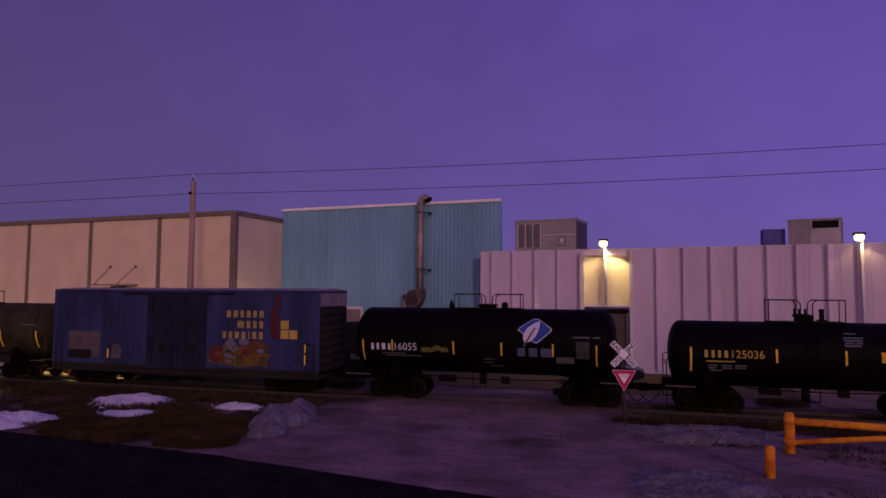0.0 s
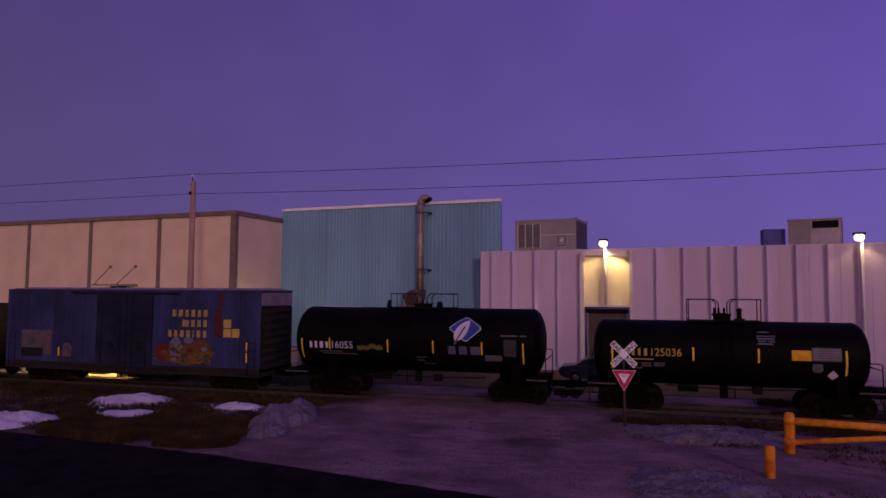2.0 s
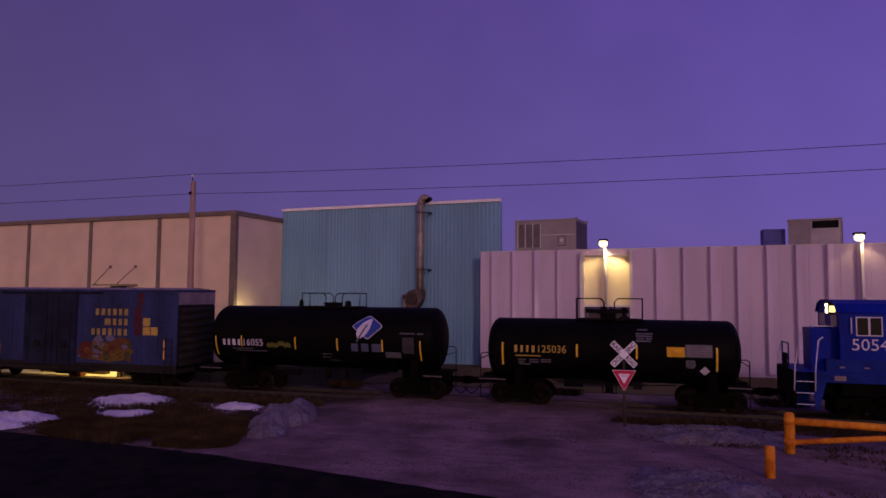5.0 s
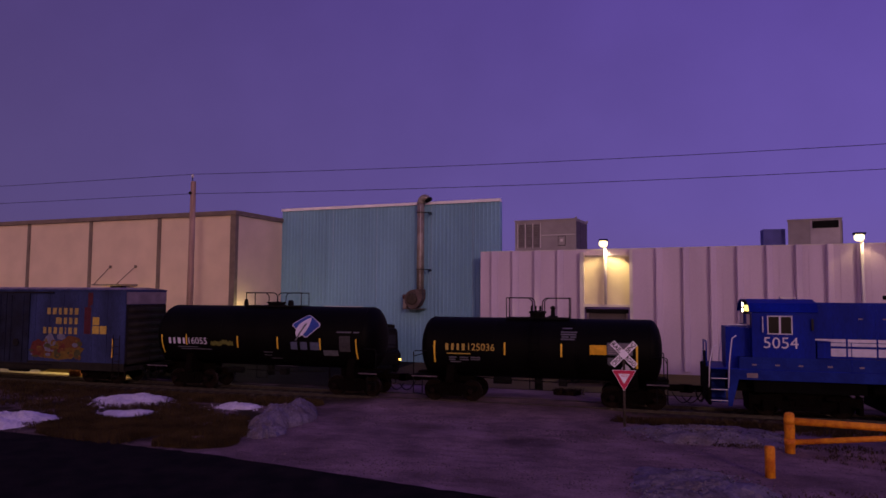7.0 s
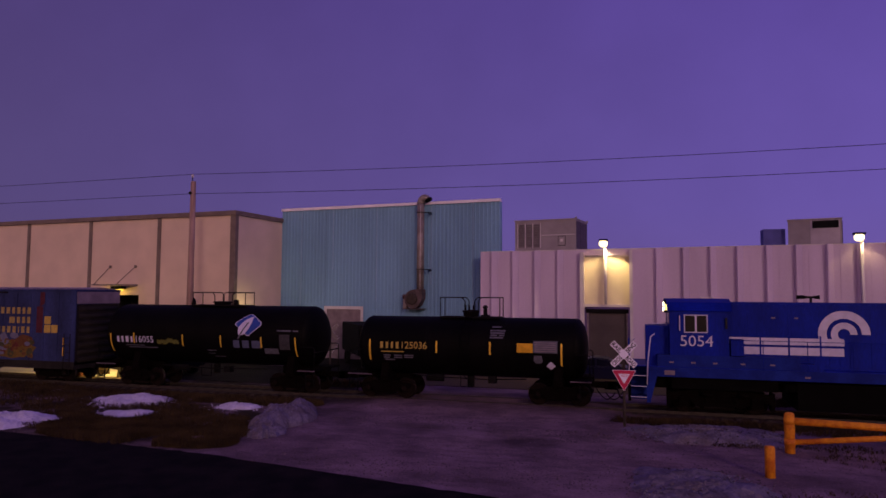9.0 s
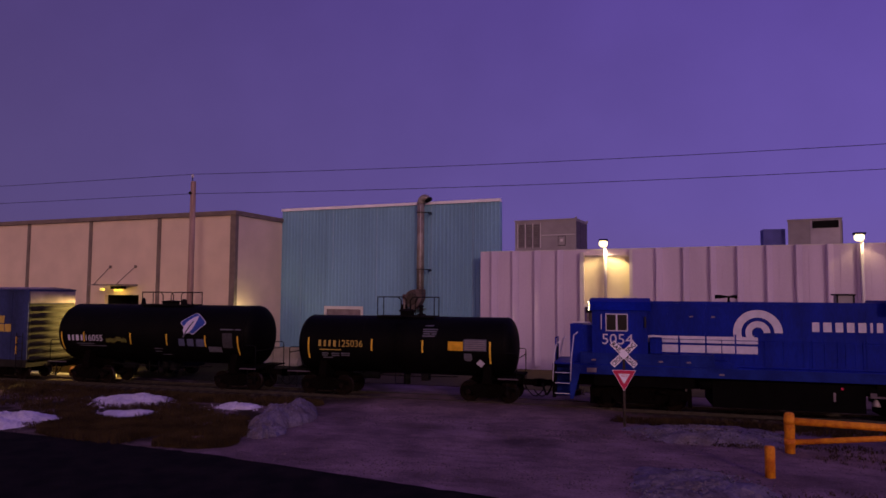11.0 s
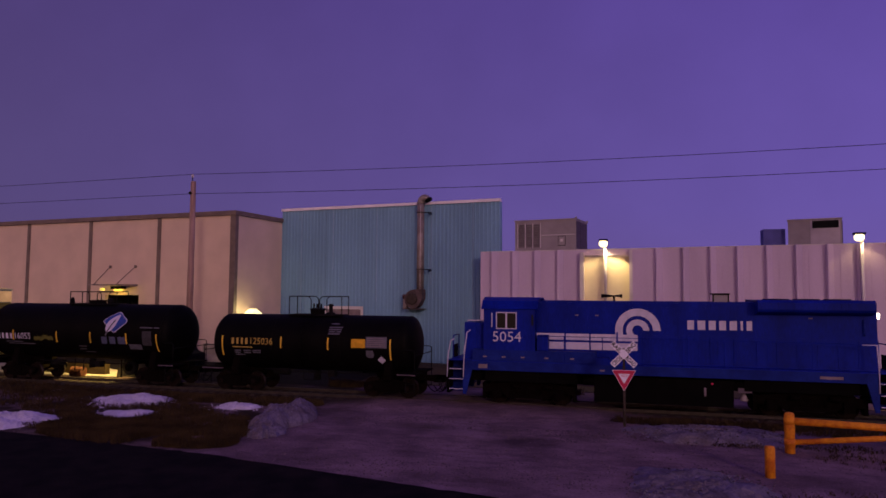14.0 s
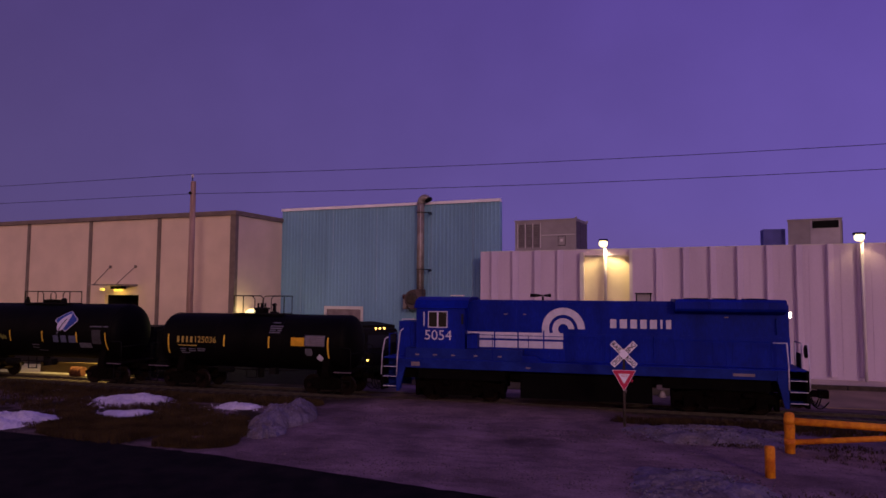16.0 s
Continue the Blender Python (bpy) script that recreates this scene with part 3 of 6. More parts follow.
def white_top(x):
    return 7.70 + 0.0115 * (x + 8.5)


def build_white_building():
    t = thing("metal_building", "pale mauve-white metal building with deep vertical ribs", "building")
    H = 7.62
    for a, b, z0 in ((-9.47, -2.70, GZ), (0.37, 27, GZ), (-2.70, 0.37, 7.42)):
        part("wall", bm_prism(B(), [(a, z0), (b, z0), (b, white_top(b)), (a, white_top(a))], YW, YW + 0.25), M_WHITE, t)
    D = 0.30
    for x in RIBS:
        # wedge rib, its front slanted right to shape a bright strip of light
        zt = white_top(x) + 0.03
        bm = bm_prism(B(), [(x - 0.03, 0), (x, D), (x + 0.07, D), (x + 0.36, 0.07), (x + 0.40, 0)], GZ + 0.25, zt)
        for v in bm.verts:
            v.co = Vector((v.co.x, YW - v.co.z, v.co.y))
        bmesh.ops.recalc_face_normals(bm, faces=bm.faces)
        part("rib", bm, M_WHITE, t)
        box_part("lap_seam", t, M_WHITE, x + 0.74, x + 0.78, YW - 0.02, YW, GZ + 0.25, H)
    box_part("corner_trim", t, M_WHITE, -9.52, -9.30, YW - 0.04, YW + 0.2, GZ, white_top(-9.5) + 0.02)
    part("roof_cap", bm_prism(B(), [(-9.5, white_top(-9.5) + 0.001), (27, white_top(27) + 0.001), (27, white_top(27) + 0.05), (-9.5, white_top(-9.5) + 0.05)], YW - 0.03, YW + 0.3), M_CAP, t)
    box_part("base_flashing", t, M_WHITE, -9.45, -2.84, YW - 0.05, YW, GZ, GZ + 0.22)
    box_part("base_flashing", t, M_WHITE, 0.48, 27, YW - 0.05, YW, GZ, GZ + 0.22)
    box_part("roof", t, M_CAP, -9.4, 27, YW + 0.25, YW + 26, H - 0.3, H - 0.1)
    box_part("end_wall", t, M_WHITE, -9.47, -9.25, YW + 0.25, YW + 26, GZ, H - 0.3)
    # recessed bay with a roller door below
    # cream instead of mauve: the lamp's yellow is put into the panel's colour
    box_part("bay_panel", t, material("lamp_warmed_sheet", (0.62, 0.53, 0.42), 0.6, scale=0.8, vary=0.12, fine=30), -2.62, 0.30, YW + 0.26, YW + 0.36, 4.1, 7.55, label="flat recessed panel, a lamp's yellow light painted into its colour")
    box_part("bay_jamb", t, M_CAP, -2.83, -2.58, YW - 0.45, YW + 0.255, GZ, 7.62, 0.01)
    box_part("bay_jamb", t, M_CAP, 0.28, 0.47, YW - 0.45, YW + 0.255, GZ, 7.72, 0.01)
    box_part("lintel", t, M_CAP, -2.58, 0.28, YW - 0.14, YW + 0.255, 4.06, 4.22, 0.01)
    d = box_part("roller_door", t, M_ROLL, -2.3, 0.05, YW + 0.14, YW + 0.2, GZ, 3.9, label="dark roller door")
    for i in range(20):
        box_part("slat", d, M_ROLL, -2.28, 0.03, YW + 0.115, YW + 0.14, GZ + 0.2 * i + 0.01, GZ + 0.2 * i + 0.185)
    box_part("roller_hood", t, M_DARK, -2.50, 0.20, YW - 0.06, YW + 0.14, 3.66, 3.92, 0.02)
    for x in (-2.42, 0.05):
        box_part("door_guide", t, M_GALV, x, x + 0.09, YW + 0.0, YW + 0.16, GZ, 3.66)


build_white_building()


def build_wall_lamp(x, z, foot, watts):
    t = thing("wall_lamp", "lit sodium lamp on a pipe before a pale wall", "lamp", "lamps on the metal building")
    y = YW - 0.42
    part("pipe", bm_tube(B(), (x + 0.12, y, foot), (x + 0.12, y, z - 0.2), 0.085, 12), M_CAP, t)
    box_part("clamp", t, M_CAP, x + 0.07, x + 0.17, y - 0.10, YW, foot + 0.5, foot + 0.55)
    box_part("clamp", t, M_CAP, x + 0.07, x + 0.17, y - 0.10, YW, z - 1.0, z - 0.95)
    bm = bm_box(B(), x - 0.27, x + 0.29, y - 0.24, y + 0.30, z + 0.20, z + 0.31)
    part("hood", soften(bm, 0.04), M_DARK, t, "dark lamp hood")
    bm = bm_lathe(B(), [(-0.20, 0.10), (-0.16, 0.18), (-0.08, 0.25), (0.03, 0.28), (0.13, 0.26), (0.20, 0.20)], 20, "z")
    part("lens", shift(bm, Matrix.Translation((x, y, z))), M_LAMP, t, "glowing lens")
    L = new("wall_lamp_light", bpy.data.lights.new("wall_lamp_light", "SPOT"))
    L.data.energy, L.data.color, L.data.spot_size, L.data.spot_blend, L.data.shadow_soft_size = watts, (1.0, 0.74, 0.30), radians(122), 0.2, 0.12
    L.matrix_world = look((x + 0.19, y - 0.19, z - 0.30), (x + 0.19, y + 0.02, z - 3.3))


build_wall_lamp(-1.33, 8.12, 4.23, 520)
build_wall_lamp(13.36, 8.29, GZ, 60)


def build_hvac(x0, x1, y0, y1, z0, z1, louvres, vent, turn=0):
    t = thing("rooftop_unit", "beige sheet-metal air handler on a flat roof", "rooftop unit", "units on the roof", at=(x0, y0, 0), turn=turn)
    x0, x1, y0, y1 = 0, x1 - x0, 0, y1 - y0
    box_part("cabinet", t, M_HVAC, x0, x1, y0, y1, z0, z1, 0.03)
    box_part("curb", t, M_DARK, x0 + 0.1, x1 - 0.1, y0 + 0.1, y1 - 0.1, 7.55, z0)
    box_part("top_lip", t, M_HVAC, x0 - 0.05, x1 + 0.05, y0 - 0.05, y1 + 0.05, z1, z1 + 0.07, 0.01)
    # dark panel and slats added to paint shade on the cabinet's end
    c = box_part("shaded_end_panel", t, M_UNITSHADE, x1, x1 + 0.03, y0 + 0.12, y1 - 0.12, z0 + 0.12, z1 - 0.10, label="dark blue-grey panel standing for the cabinet's shaded end")
    for i in range(7):
        a = y0 + 0.2 + i * (y1 - y0 - 0.45) / 6
        box_part("shaded_end_slat", c, M_UNITSHADE, x1 + 0.03, x1 + 0.05, a, a + 0.03, z0 + 0.14, z1 - 0.12)
    if louvres:
        w = 0.46
        for i in range(3):
            a = x0 + 0.25 + i * (w + 0.09)
            g = box_part("grille", t, material("hvac_grille", (0.15, 0.125, 0.14), 0.7, scale=3), a, a + w, y0 - 0.02, y0, z0 + 0.25, z1 - 0.25)
            for k in range(9):
                z = z0 + 0.3 + k * (z1 - z0 - 0.55) / 9
                box_part("louvre", g, material("hvac_louvre", (0.20, 0.17, 0.185), 0.7, scale=3), a + 0.02, a + w - 0.02, y0 - 0.045, y0 - 0.02, z, z + 0.05)
        for i in range(4):
            a = x0 + 0.19 + i * (w + 0.09)
            box_part("mullion", t, M_CAP, a, a + 0.05, y0 - 0.05, y0, z0 + 0.2, z1 - 0.2)
        h = box_part("service_panel", t, M_HVAC, x0 + 3.15, x0 + 3.6, y0 - 0.05, y0, z0 + 0.35, z0 + 0.95, 0.02)
        part("dial", shift(bm_lathe(B(), [(-0.02, 0.11), (0, 0.11)], 16, "y"), Matrix.Translation((x0 + 3.38, y0 - 0.05, z0 + 0.68))), M_CAP, h)
        box_part("seam", t, M_CAP, x0 + 1.95, x1 - 0.05, y0 - 0.012, y0, z0 + 1.05, z0 + 1.09)
        box_part("service_outline", h, M_DARK, x0 + 3.11, x0 + 3.64, y0 - 0.02, y0 - 0.004, z0 + 0.31, z0 + 0.99)
        for px, py in ((x1 - 0.03, y0 - 0.03), (x1 - 0.03, y1 - 0.12)):
            box_part("lifting_lug", t, M_HVAC, px, px + 0.10, py, py + 0.12, z1 + 0.07, z1 + 0.17, 0.01)
    if vent:
        box_part("panel", t, material("hvac_pale_panel", (0.40, 0.34, 0.40), 0.6, scale=1.5, vary=0.15), x0 + 1.25, x1 - 0.1, y0 - 0.04, y0, z0 + 0.1, z1 - 0.05, 0.02, "paler access panel")
        box_part("dark_vent", t, M_DARK, x0 + 1.36, x1 - 0.16, y0 - 0.07, y0 - 0.03, z1 - 0.54, z1 - 0.08, label="dark intake slot")
        for i in range(8):
            box_part("fin", t, M_HVAC, x0 + 0.1 + i * 0.14, x0 + 0.16 + i * 0.14, y0 - 0.03, y0, z0 + 0.1, z1 - 0.1)


build_hvac(-7.45, -3.1, 15.9, 19.0, 7.86, 9.95, True, False, -11)
build_hvac(10.05, 13.0, 15.9, 18.0, 7.75, 9.62, False, True, -14)
# box added for an unclear dark patch, its blue toned towards the sky
d = thing("roof_patch_box", "dark blue box for an unclear dark patch beside an air handler", "duct")
box_part("patch_body", d, material("sky_toned_blue", (0.085, 0.085, 0.30), 0.7, scale=2), 8.7, 10.0, 16.4, 17.4, 7.7, 9.15, 0.15)
box_part("patch_foot", d, M_DARK, 8.8, 9.7, 16.5, 17.3, 7.55, 7.7)


# strip added so the wall seems to reach lower in the camera's view
bm = bm_box(B(), 8.7, 40, 9.65, 13.9, GZ - 0.2, GZ + 0.05)
tagged(part("pavement", bm, material("wall_toned_strip", (0.50, 0.40, 0.36), 0.9, scale=0.5, vary=0.2, bump=0.2, fine=40)), "pale ground strip that continues a metal building's wall in the camera's view", "pavement", kind="structure")
k = thing("timber_kerb", "dark low timber kerb along a concrete strip", "kerb")
for i in range(6):
    box_part("timber", k, M_TIE, 8.2 + 3.1 * i, 11.25 + 3.1 * i, 9.3, 9.6, GZ, GZ + 0.26, 0.02)


# ---- utility pole and wires ----
def build_pole(x, y, top, seen=True):
    t = thing("utility_pole", "weathered reddish wooden utility pole", "utility pole", "utility poles", at=(x, y, GZ))
    bm = bm_tube(B(), (0, 0, -0.3), (0.0, 0, top), 0.235, 14, 0.165)
    part("shaft", bm, M_POLE, t)
    part("pin", bm_tube(B(), (-0.05, 0, top), (-0.08, 0, top + 0.3), 0.03), M_DARK, t)
    part("insulator", shift(bm_lathe(B(), [(0, 0.05), (0.05, 0.09), (0.1, 0.06), (0.14, 0.08), (0.18, 0.04)], 12, "z"), Matrix.Translation((-0.08, 0, top + 0.28))), M_CAP, t, "pale insulator")
    part("spool_insulator", shift(bm_lathe(B(), [(-0.32, 0.07), (-0.24, 0.10), (-0.16, 0.07)], 12, "y"), Matrix.Translation((-0.05, 0, top - 0.78))), M_DARK, t)
    return t


def catenary(a, b, sag, n=28):
    a, b = Vector(a), Vector(b)
    return [a.lerp(b, i / n) - Vector((0, 0, sag * 4 * (i / n) * (1 - i / n))) for i in range(n + 1)]


PX, PY = -26.89, 6.35
build_pole(PX, PY, 12.15)
build_pole(PX + 60, PY + 1.2, 12.9)
build_pole(PX - 55, PY + 3.0, 12.3)
for dz, label in ((0.15, "thin dark overhead wire"), (-1.12, "thin dark lower overhead wire")):
    t = thing("overhead_wire", label, "wire", "overhead wires")
    z = 12.28 + GZ + dz + 0.2
    bm = bm_path(B(), catenary((PX - 55, PY + 3.0, z + 0.25), (PX, PY, z), 0.12), 0.017, 5)
    part("span", bm, M_WIRE, t)
    bm = bm_path(B(), catenary((PX, PY, z), (PX + 60, PY + 1.2, z + 0.62), 0.42), 0.017, 5)
    part("span", bm, M_WIRE, t)


# ---- yard things ----
def build_booth():
    t = thing("gate_booth", "small white booth with a lit pyramid roof lamp", "booth", at=(-26.35, 13.0, GZ + 0.03), turn=PHI)
    box_part("body", t, M_CAP, -0.48, 0.48, -0.4, 0.4, 0, 3.25, 0.03)
    for x in (-0.2, 0.2):
        box_part("window", t, M_GLASS, x - 0.1, x + 0.1, -0.42, -0.39, 2.55, 3.1)
    bm = bm_lathe(B(), [(3.30, 0.78), (3.36, 0.78), (3.70, 0.34), (3.78, 0.28)], 4, "z")
    shift(bm, Matrix.Rotation(radians(45), 4, "Z"))
    for f in bm.faces:
        f.smooth = False
    part("lantern_roof", bm, emitter("lantern_glow", (1.0, 0.83, 0.42), 1.6), t, "glowing pyramid roof")
    L = new("booth_glow", bpy.data.lights.new("booth_glow", "POINT"))
    L.data.energy, L.data.color, L.data.shadow_soft_size = 75, (0.95, 0.85, 0.34), 0.2
    L.location = (-26.2, 11.6, 3.35)
    y = thing("yellow_frame_box", "small yellow framed box on a low wall", "crate", at=(-25.1, 11.9, 1.13))
    for a in ((-0.38, -0.28, 0, 0.85), (0.28, 0.38, 0, 0.85), (-0.28, 0.28, 0, 0.12), (-0.28, 0.28, 0.73, 0.85)):
        box_part("frame_bar", y, M_YELLET, a[0], a[1], -0.2, 0.2, a[2], a[3], 0.01)
    box_part("panel", y, M_PALE, -0.28, 0.28, -0.05, 0.1, 0.12, 0.73)
    for i in range(4):
        w = thing("concrete_barrier", "grey concrete barrier block in the yard", "barrier", "barriers in the yard", at=(-28.6 + i * 2.05, 11.75 - 0.23 * i, GZ + 0.03), turn=PHI)
        bm = bm_prism(B(), [(-0.3, 0), (0.3, 0), (0.28, 0.2), (0.14, 0.5), (0.10, 1.25), (-0.10, 1.25), (-0.14, 0.5), (-0.28, 0.2)], -1.0, 1.0)
        shift(bm, Matrix.Rotation(radians(90), 4, "Z"))
        part("block", bm, material("pale_barrier_concrete", (0.36, 0.30, 0.24), 0.9, scale=1.5, vary=0.3), w)


build_booth()


def build_trackside_lamp():
    x, y, z = -29.45, 2.8, 3.60
    t = thing("trackside_lamp", "lit yellow floodlight on a thin post beside the track", "lamp", at=(x, y, GZ))
    part("post", bm_tube(B(), (0.55, 0.06, -0.3), (0.55, 0.06, z - GZ + 0.12), 0.045, 10), M_DARK, t)
    h = part("head", soften(bm_box(B(), -0.10, 0.62, -0.13, 0.13, z - GZ - 0.0, z - GZ + 0.18), 0.03), M_DARK, t)
    part("lens", soften(bm_box(B(), -0.17, -0.10, -0.11, 0.11, z - GZ - 0.06, z - GZ + 0.14), 0.02), M_LAMP, h, "glowing lens")
    L = new("trackside_light", bpy.data.lights.new("trackside_light", "SPOT"))
    L.data.energy, L.data.color, L.data.shadow_soft_size = 2900, (1.0, 0.68, 0.17), 0.08
    L.data.spot_size, L.data.spot_blend = radians(150), 0.3
    L.matrix_world = look((x - 0.30, y, z), (x - 1.15, y - 0.40, z - 0.95))
    b = thing("concrete_block", "low pale concrete wall beside the track", "concrete wall", at=(-32.5, 3.2, GZ + 0.032))
    part("body", soften(bm_box(B(), -2.5, 2.3, -0.19, 0.19, 0, 0.62), 0.03), M_CONC, b)
    d = thing("steel_drum", "rusty steel drum lying beside the track", "drum", at=(-31.35, 2.15, GZ + 0.27))
    bm = bm_lathe(B(), [(-0.42, 0.02), (-0.42, 0.26), (-0.40, 0.285), (-0.38, 0.27), (-0.15, 0.27), (-0.14, 0.285), (-0.12, 0.27), (0.12, 0.27), (0.14, 0.285), (0.15, 0.27), (0.38, 0.27), (0.40, 0.285), (0.42, 0.26)], 24, "x")
    part("shell", bm, material("rusty_drum", (0.12, 0.045, 0.025), 0.8, scale=6, vary=0.5), d)
    # lit end of the drum, its brightness put into a pale colour
    part("lid", bm_lathe(B(), [(0.40, 0.02), (0.41, 0.25), (0.405, 0.255)], 24, "x"), M_CAP, d, "drum lid painted pale for the lamplight on it")


build_trackside_lamp()


def build_truck(x, y, turn, lit, back=-4.6):
    t = thing("box_truck", "dark parked box truck" + (" with lit amber marker lamps" if lit else " beside a warehouse dock"), "truck", at=(x, y, GZ + 0.03), turn=turn)
    box_part("cargo_box", t, M_DARK, back, -0.2, -1.2, 1.2, 0.95, 2.9, 0.06)
    bm = bm_prism(B(), [(-0.1, 0.5), (1.75, 0.5), (1.8, 1.25), (1.2, 1.45), (0.95, 2.55), (0.75, 2.72), (-0.1, 2.75)], -1.1, 1.1)
    cab = part("cab", soften(bm, 0.06), M_DARK, t)
    box_part("windscreen", cab, M_GLASS, 1.02, 1.22, -0.9, 0.9, 1.55, 2.35)
    box_part("chassis", t, M_DARK, back + 0.1, 0.2, -0.45, 0.45, 0.6, 0.95)
    for wx in (back + 0.9, 0.9):
        for wy in (-0.98, 0.98):
            w = part("wheel", shift(bm_lathe(B(), [(-0.14, 0.3), (-0.14, 0.46), (-0.1, 0.5), (0.1, 0.5), (0.14, 0.46), (0.14, 0.3)], 24, "y"), Matrix.Translation((wx, wy, 0.5))), material("tyre_rubber", (0.02, 0.02, 0.02), 0.9), t)
            part("rim", shift(bm_lathe(B(), [(-0.15, 0.05), (-0.15, 0.28), (0.15, 0.28)], 18, "y"), Matrix.Translation((wx, wy, 0.5))), M_TRUCK, w)
    if lit:
        for i in range(3):
            part("marker_lamp", shift(bm_lathe(B(), [(-0.03, 0.06), (0.03, 0.06), (0.05, 0.03)], 12, "x"), Matrix.Translation((0.70, -0.27 + 0.27 * i, 2.74))), M_AMBER, t, "lit amber marker lamp")
        for y in (-1.04, 1.04):
            part("headlamp", shift(bm_lathe(B(), [(-0.03, 0.06), (0.03, 0.06), (0.05, 0.03)], 14, "x"), Matrix.Translation((1.83, y, 0.86))), M_AMBER, t, "lit amber front lamp")
    return t


build_truck(-15.5, 10.1, -56, True, -6.0)
build_truck(-26.75, 4.35, 0, False, -2.85)

# ---- crossing sign ----
def build_crossbuck(x, y, turn, label):
    t = thing("crossing_sign", label, "road sign", "crossing signs", at=(x, y, GZ), turn=turn)
    part("post", bm_tube(B(), (0, 0, -0.3), (0, 0, 2.95), 0.05, 10), M_TIE, t)
    zc = 2.58 - GZ
    for k, (ang, words) in enumerate(((45, ("CROS", "SING")), (-45, ("RAIL", "ROAD")))):
        m = Matrix.Translation((0, -0.06 - 0.012 * k, zc)) @ Matrix.Rotation(radians(-ang), 4, "Y")
        b = part("blade", shift(soften(bm_box(B(), -0.61, 0.61, -0.005, 0.005, -0.115, 0.115), 0.003, 1), m), M_SIGNWHITE, t, "white crossbuck blade")
        part("blade_back", shift(bm_box(B(), -0.605, 0.605, 0.0055, 0.008, -0.112, 0.112), m), M_GALV, b, "bare metal back")
        for wd, x in zip(words, (-0.58, 0.14)):
            part("lettering", shift(text_bm(wd, 0.17, 0.44, 0.008, bold=0.03), m @ Matrix.Translation((x, 0, -0.085))), M_BLACK, b, "black lettering")
    z0 = 1.98 - GZ

    def tri(w, h, r):
        c = [(-w, z0), (w, z0), (0, z0 - h)]
        out = []
        for i, p in enumerate(c):
            p = Vector(p)
            a, b2 = (Vector(c[i - 1]) - p).normalized(), (Vector(c[(i + 1) % 3]) - p).normalized()
            out += [tuple(p + a * r), tuple(p + (a + b2) * r * 0.35), tuple(p + b2 * r)]
        return out

    y = part("yield_plate", bm_prism(B(), tri(0.45, 0.80, 0.05), -0.075, -0.065), M_SIGNWHITE, t, "triangular yield sign")
    part("plate_back", bm_prism(B(), tri(0.445, 0.79, 0.05), -0.0645, -0.062), M_GALV, y)
    part("red_border", bm_prism(B(), [(x * 0.95, (z - z0 + 0.27) * 0.95 + z0 - 0.27) for x, z in tri(0.45, 0.80, 0.05)], -0.080, -0.0755), M_SIGNRED, y, "red border")
    part("white_centre", bm_prism(B(), [(x * 0.48, (z - z0 + 0.27) * 0.48 + z0 - 0.27) for x, z in tri(0.45, 0.80, 0.04)], -0.085, -0.0805), M_SIGNWHITE, y)
    part("lettering", shift(text_bm("YIELD", 0.085, 0.27, 0.0), Matrix.Translation((-0.135, -0.089, z0 - 0.25))), M_SIGNRED, y)


build_crossbuck(-0.08, -3.95, 0, "white railroad crossbuck over a red yield sign on a post")
build_crossbuck(-16.65, 5.44, 180, "railroad crossbuck and yield sign seen from their bare backs")


def build_car():
    paint = material("dark_blue_car_paint", (0.012, 0.014, 0.05), 0.3, 0.0, scale=2, vary=0.1, bump=0, spec=0.5)
    t = thing("car", "dark blue sedan parked before a roller door", "car", at=(-1.35, 8.6, GZ + 0.03))
    prof = [(-2.3, 0.45), (-2.32, 0.75), (-2.2, 0.92), (-1.4, 1.0), (1.05, 0.98), (2.1, 0.86), (2.32, 0.68), (2.3, 0.40), (1.85, 0.28), (-1.9, 0.28)]
    part("body", soften(bm_prism(B(), prof, -0.86, 0.86), 0.06), paint, t)
    roof = [(-1.45, 0.98), (-0.85, 1.36), (-0.3, 1.45), (0.35, 1.40), (1.1, 0.97)]
    g = part("greenhouse", soften(bm_prism(B(), roof, -0.72, 0.72), 0.05), paint, t)
    for pts in ([(-1.2, 1.02), (-0.82, 1.29), (-0.32, 1.36), (-0.32, 1.02)], [(-0.24, 1.02), (-0.24, 1.36), (0.30, 1.32), (0.85, 1.02)]):
        part("side_window", bm_prism(B(), pts, -0.735, -0.722), M_GLASS, g)
        part("side_window", bm_prism(B(), pts, 0.722, 0.735), M_GLASS, g)
    for wx in (-1.4, 1.42):
        for wy in (-0.8, 0.8):
            w = part("wheel", shift(bm_lathe(B(), [(-0.10, 0.2), (-0.10, 0.29), (-0.07, 0.32), (0.07, 0.32), (0.10, 0.29), (0.10, 0.2)], 24, "y"), Matrix.Translation((wx, wy, 0.32))), material("tyre_rubber", (0.02, 0.02, 0.02), 0.9), t)
            part("rim", shift(bm_lathe(B(), [(-0.105, 0.03), (-0.105, 0.19), (0.105, 0.19)], 18, "y"), Matrix.Translation((wx, wy, 0.32))), M_GALV, w)
    for x in (-2.31, 2.29):
        for y in (-0.62, 0.62):
            box_part("lamp_unit", t, M_GLASS if x > 0 else M_SIGNRED, x - 0.03, x + 0.03, y - 0.16, y + 0.16, 0.62, 0.76, 0.01)


build_car()


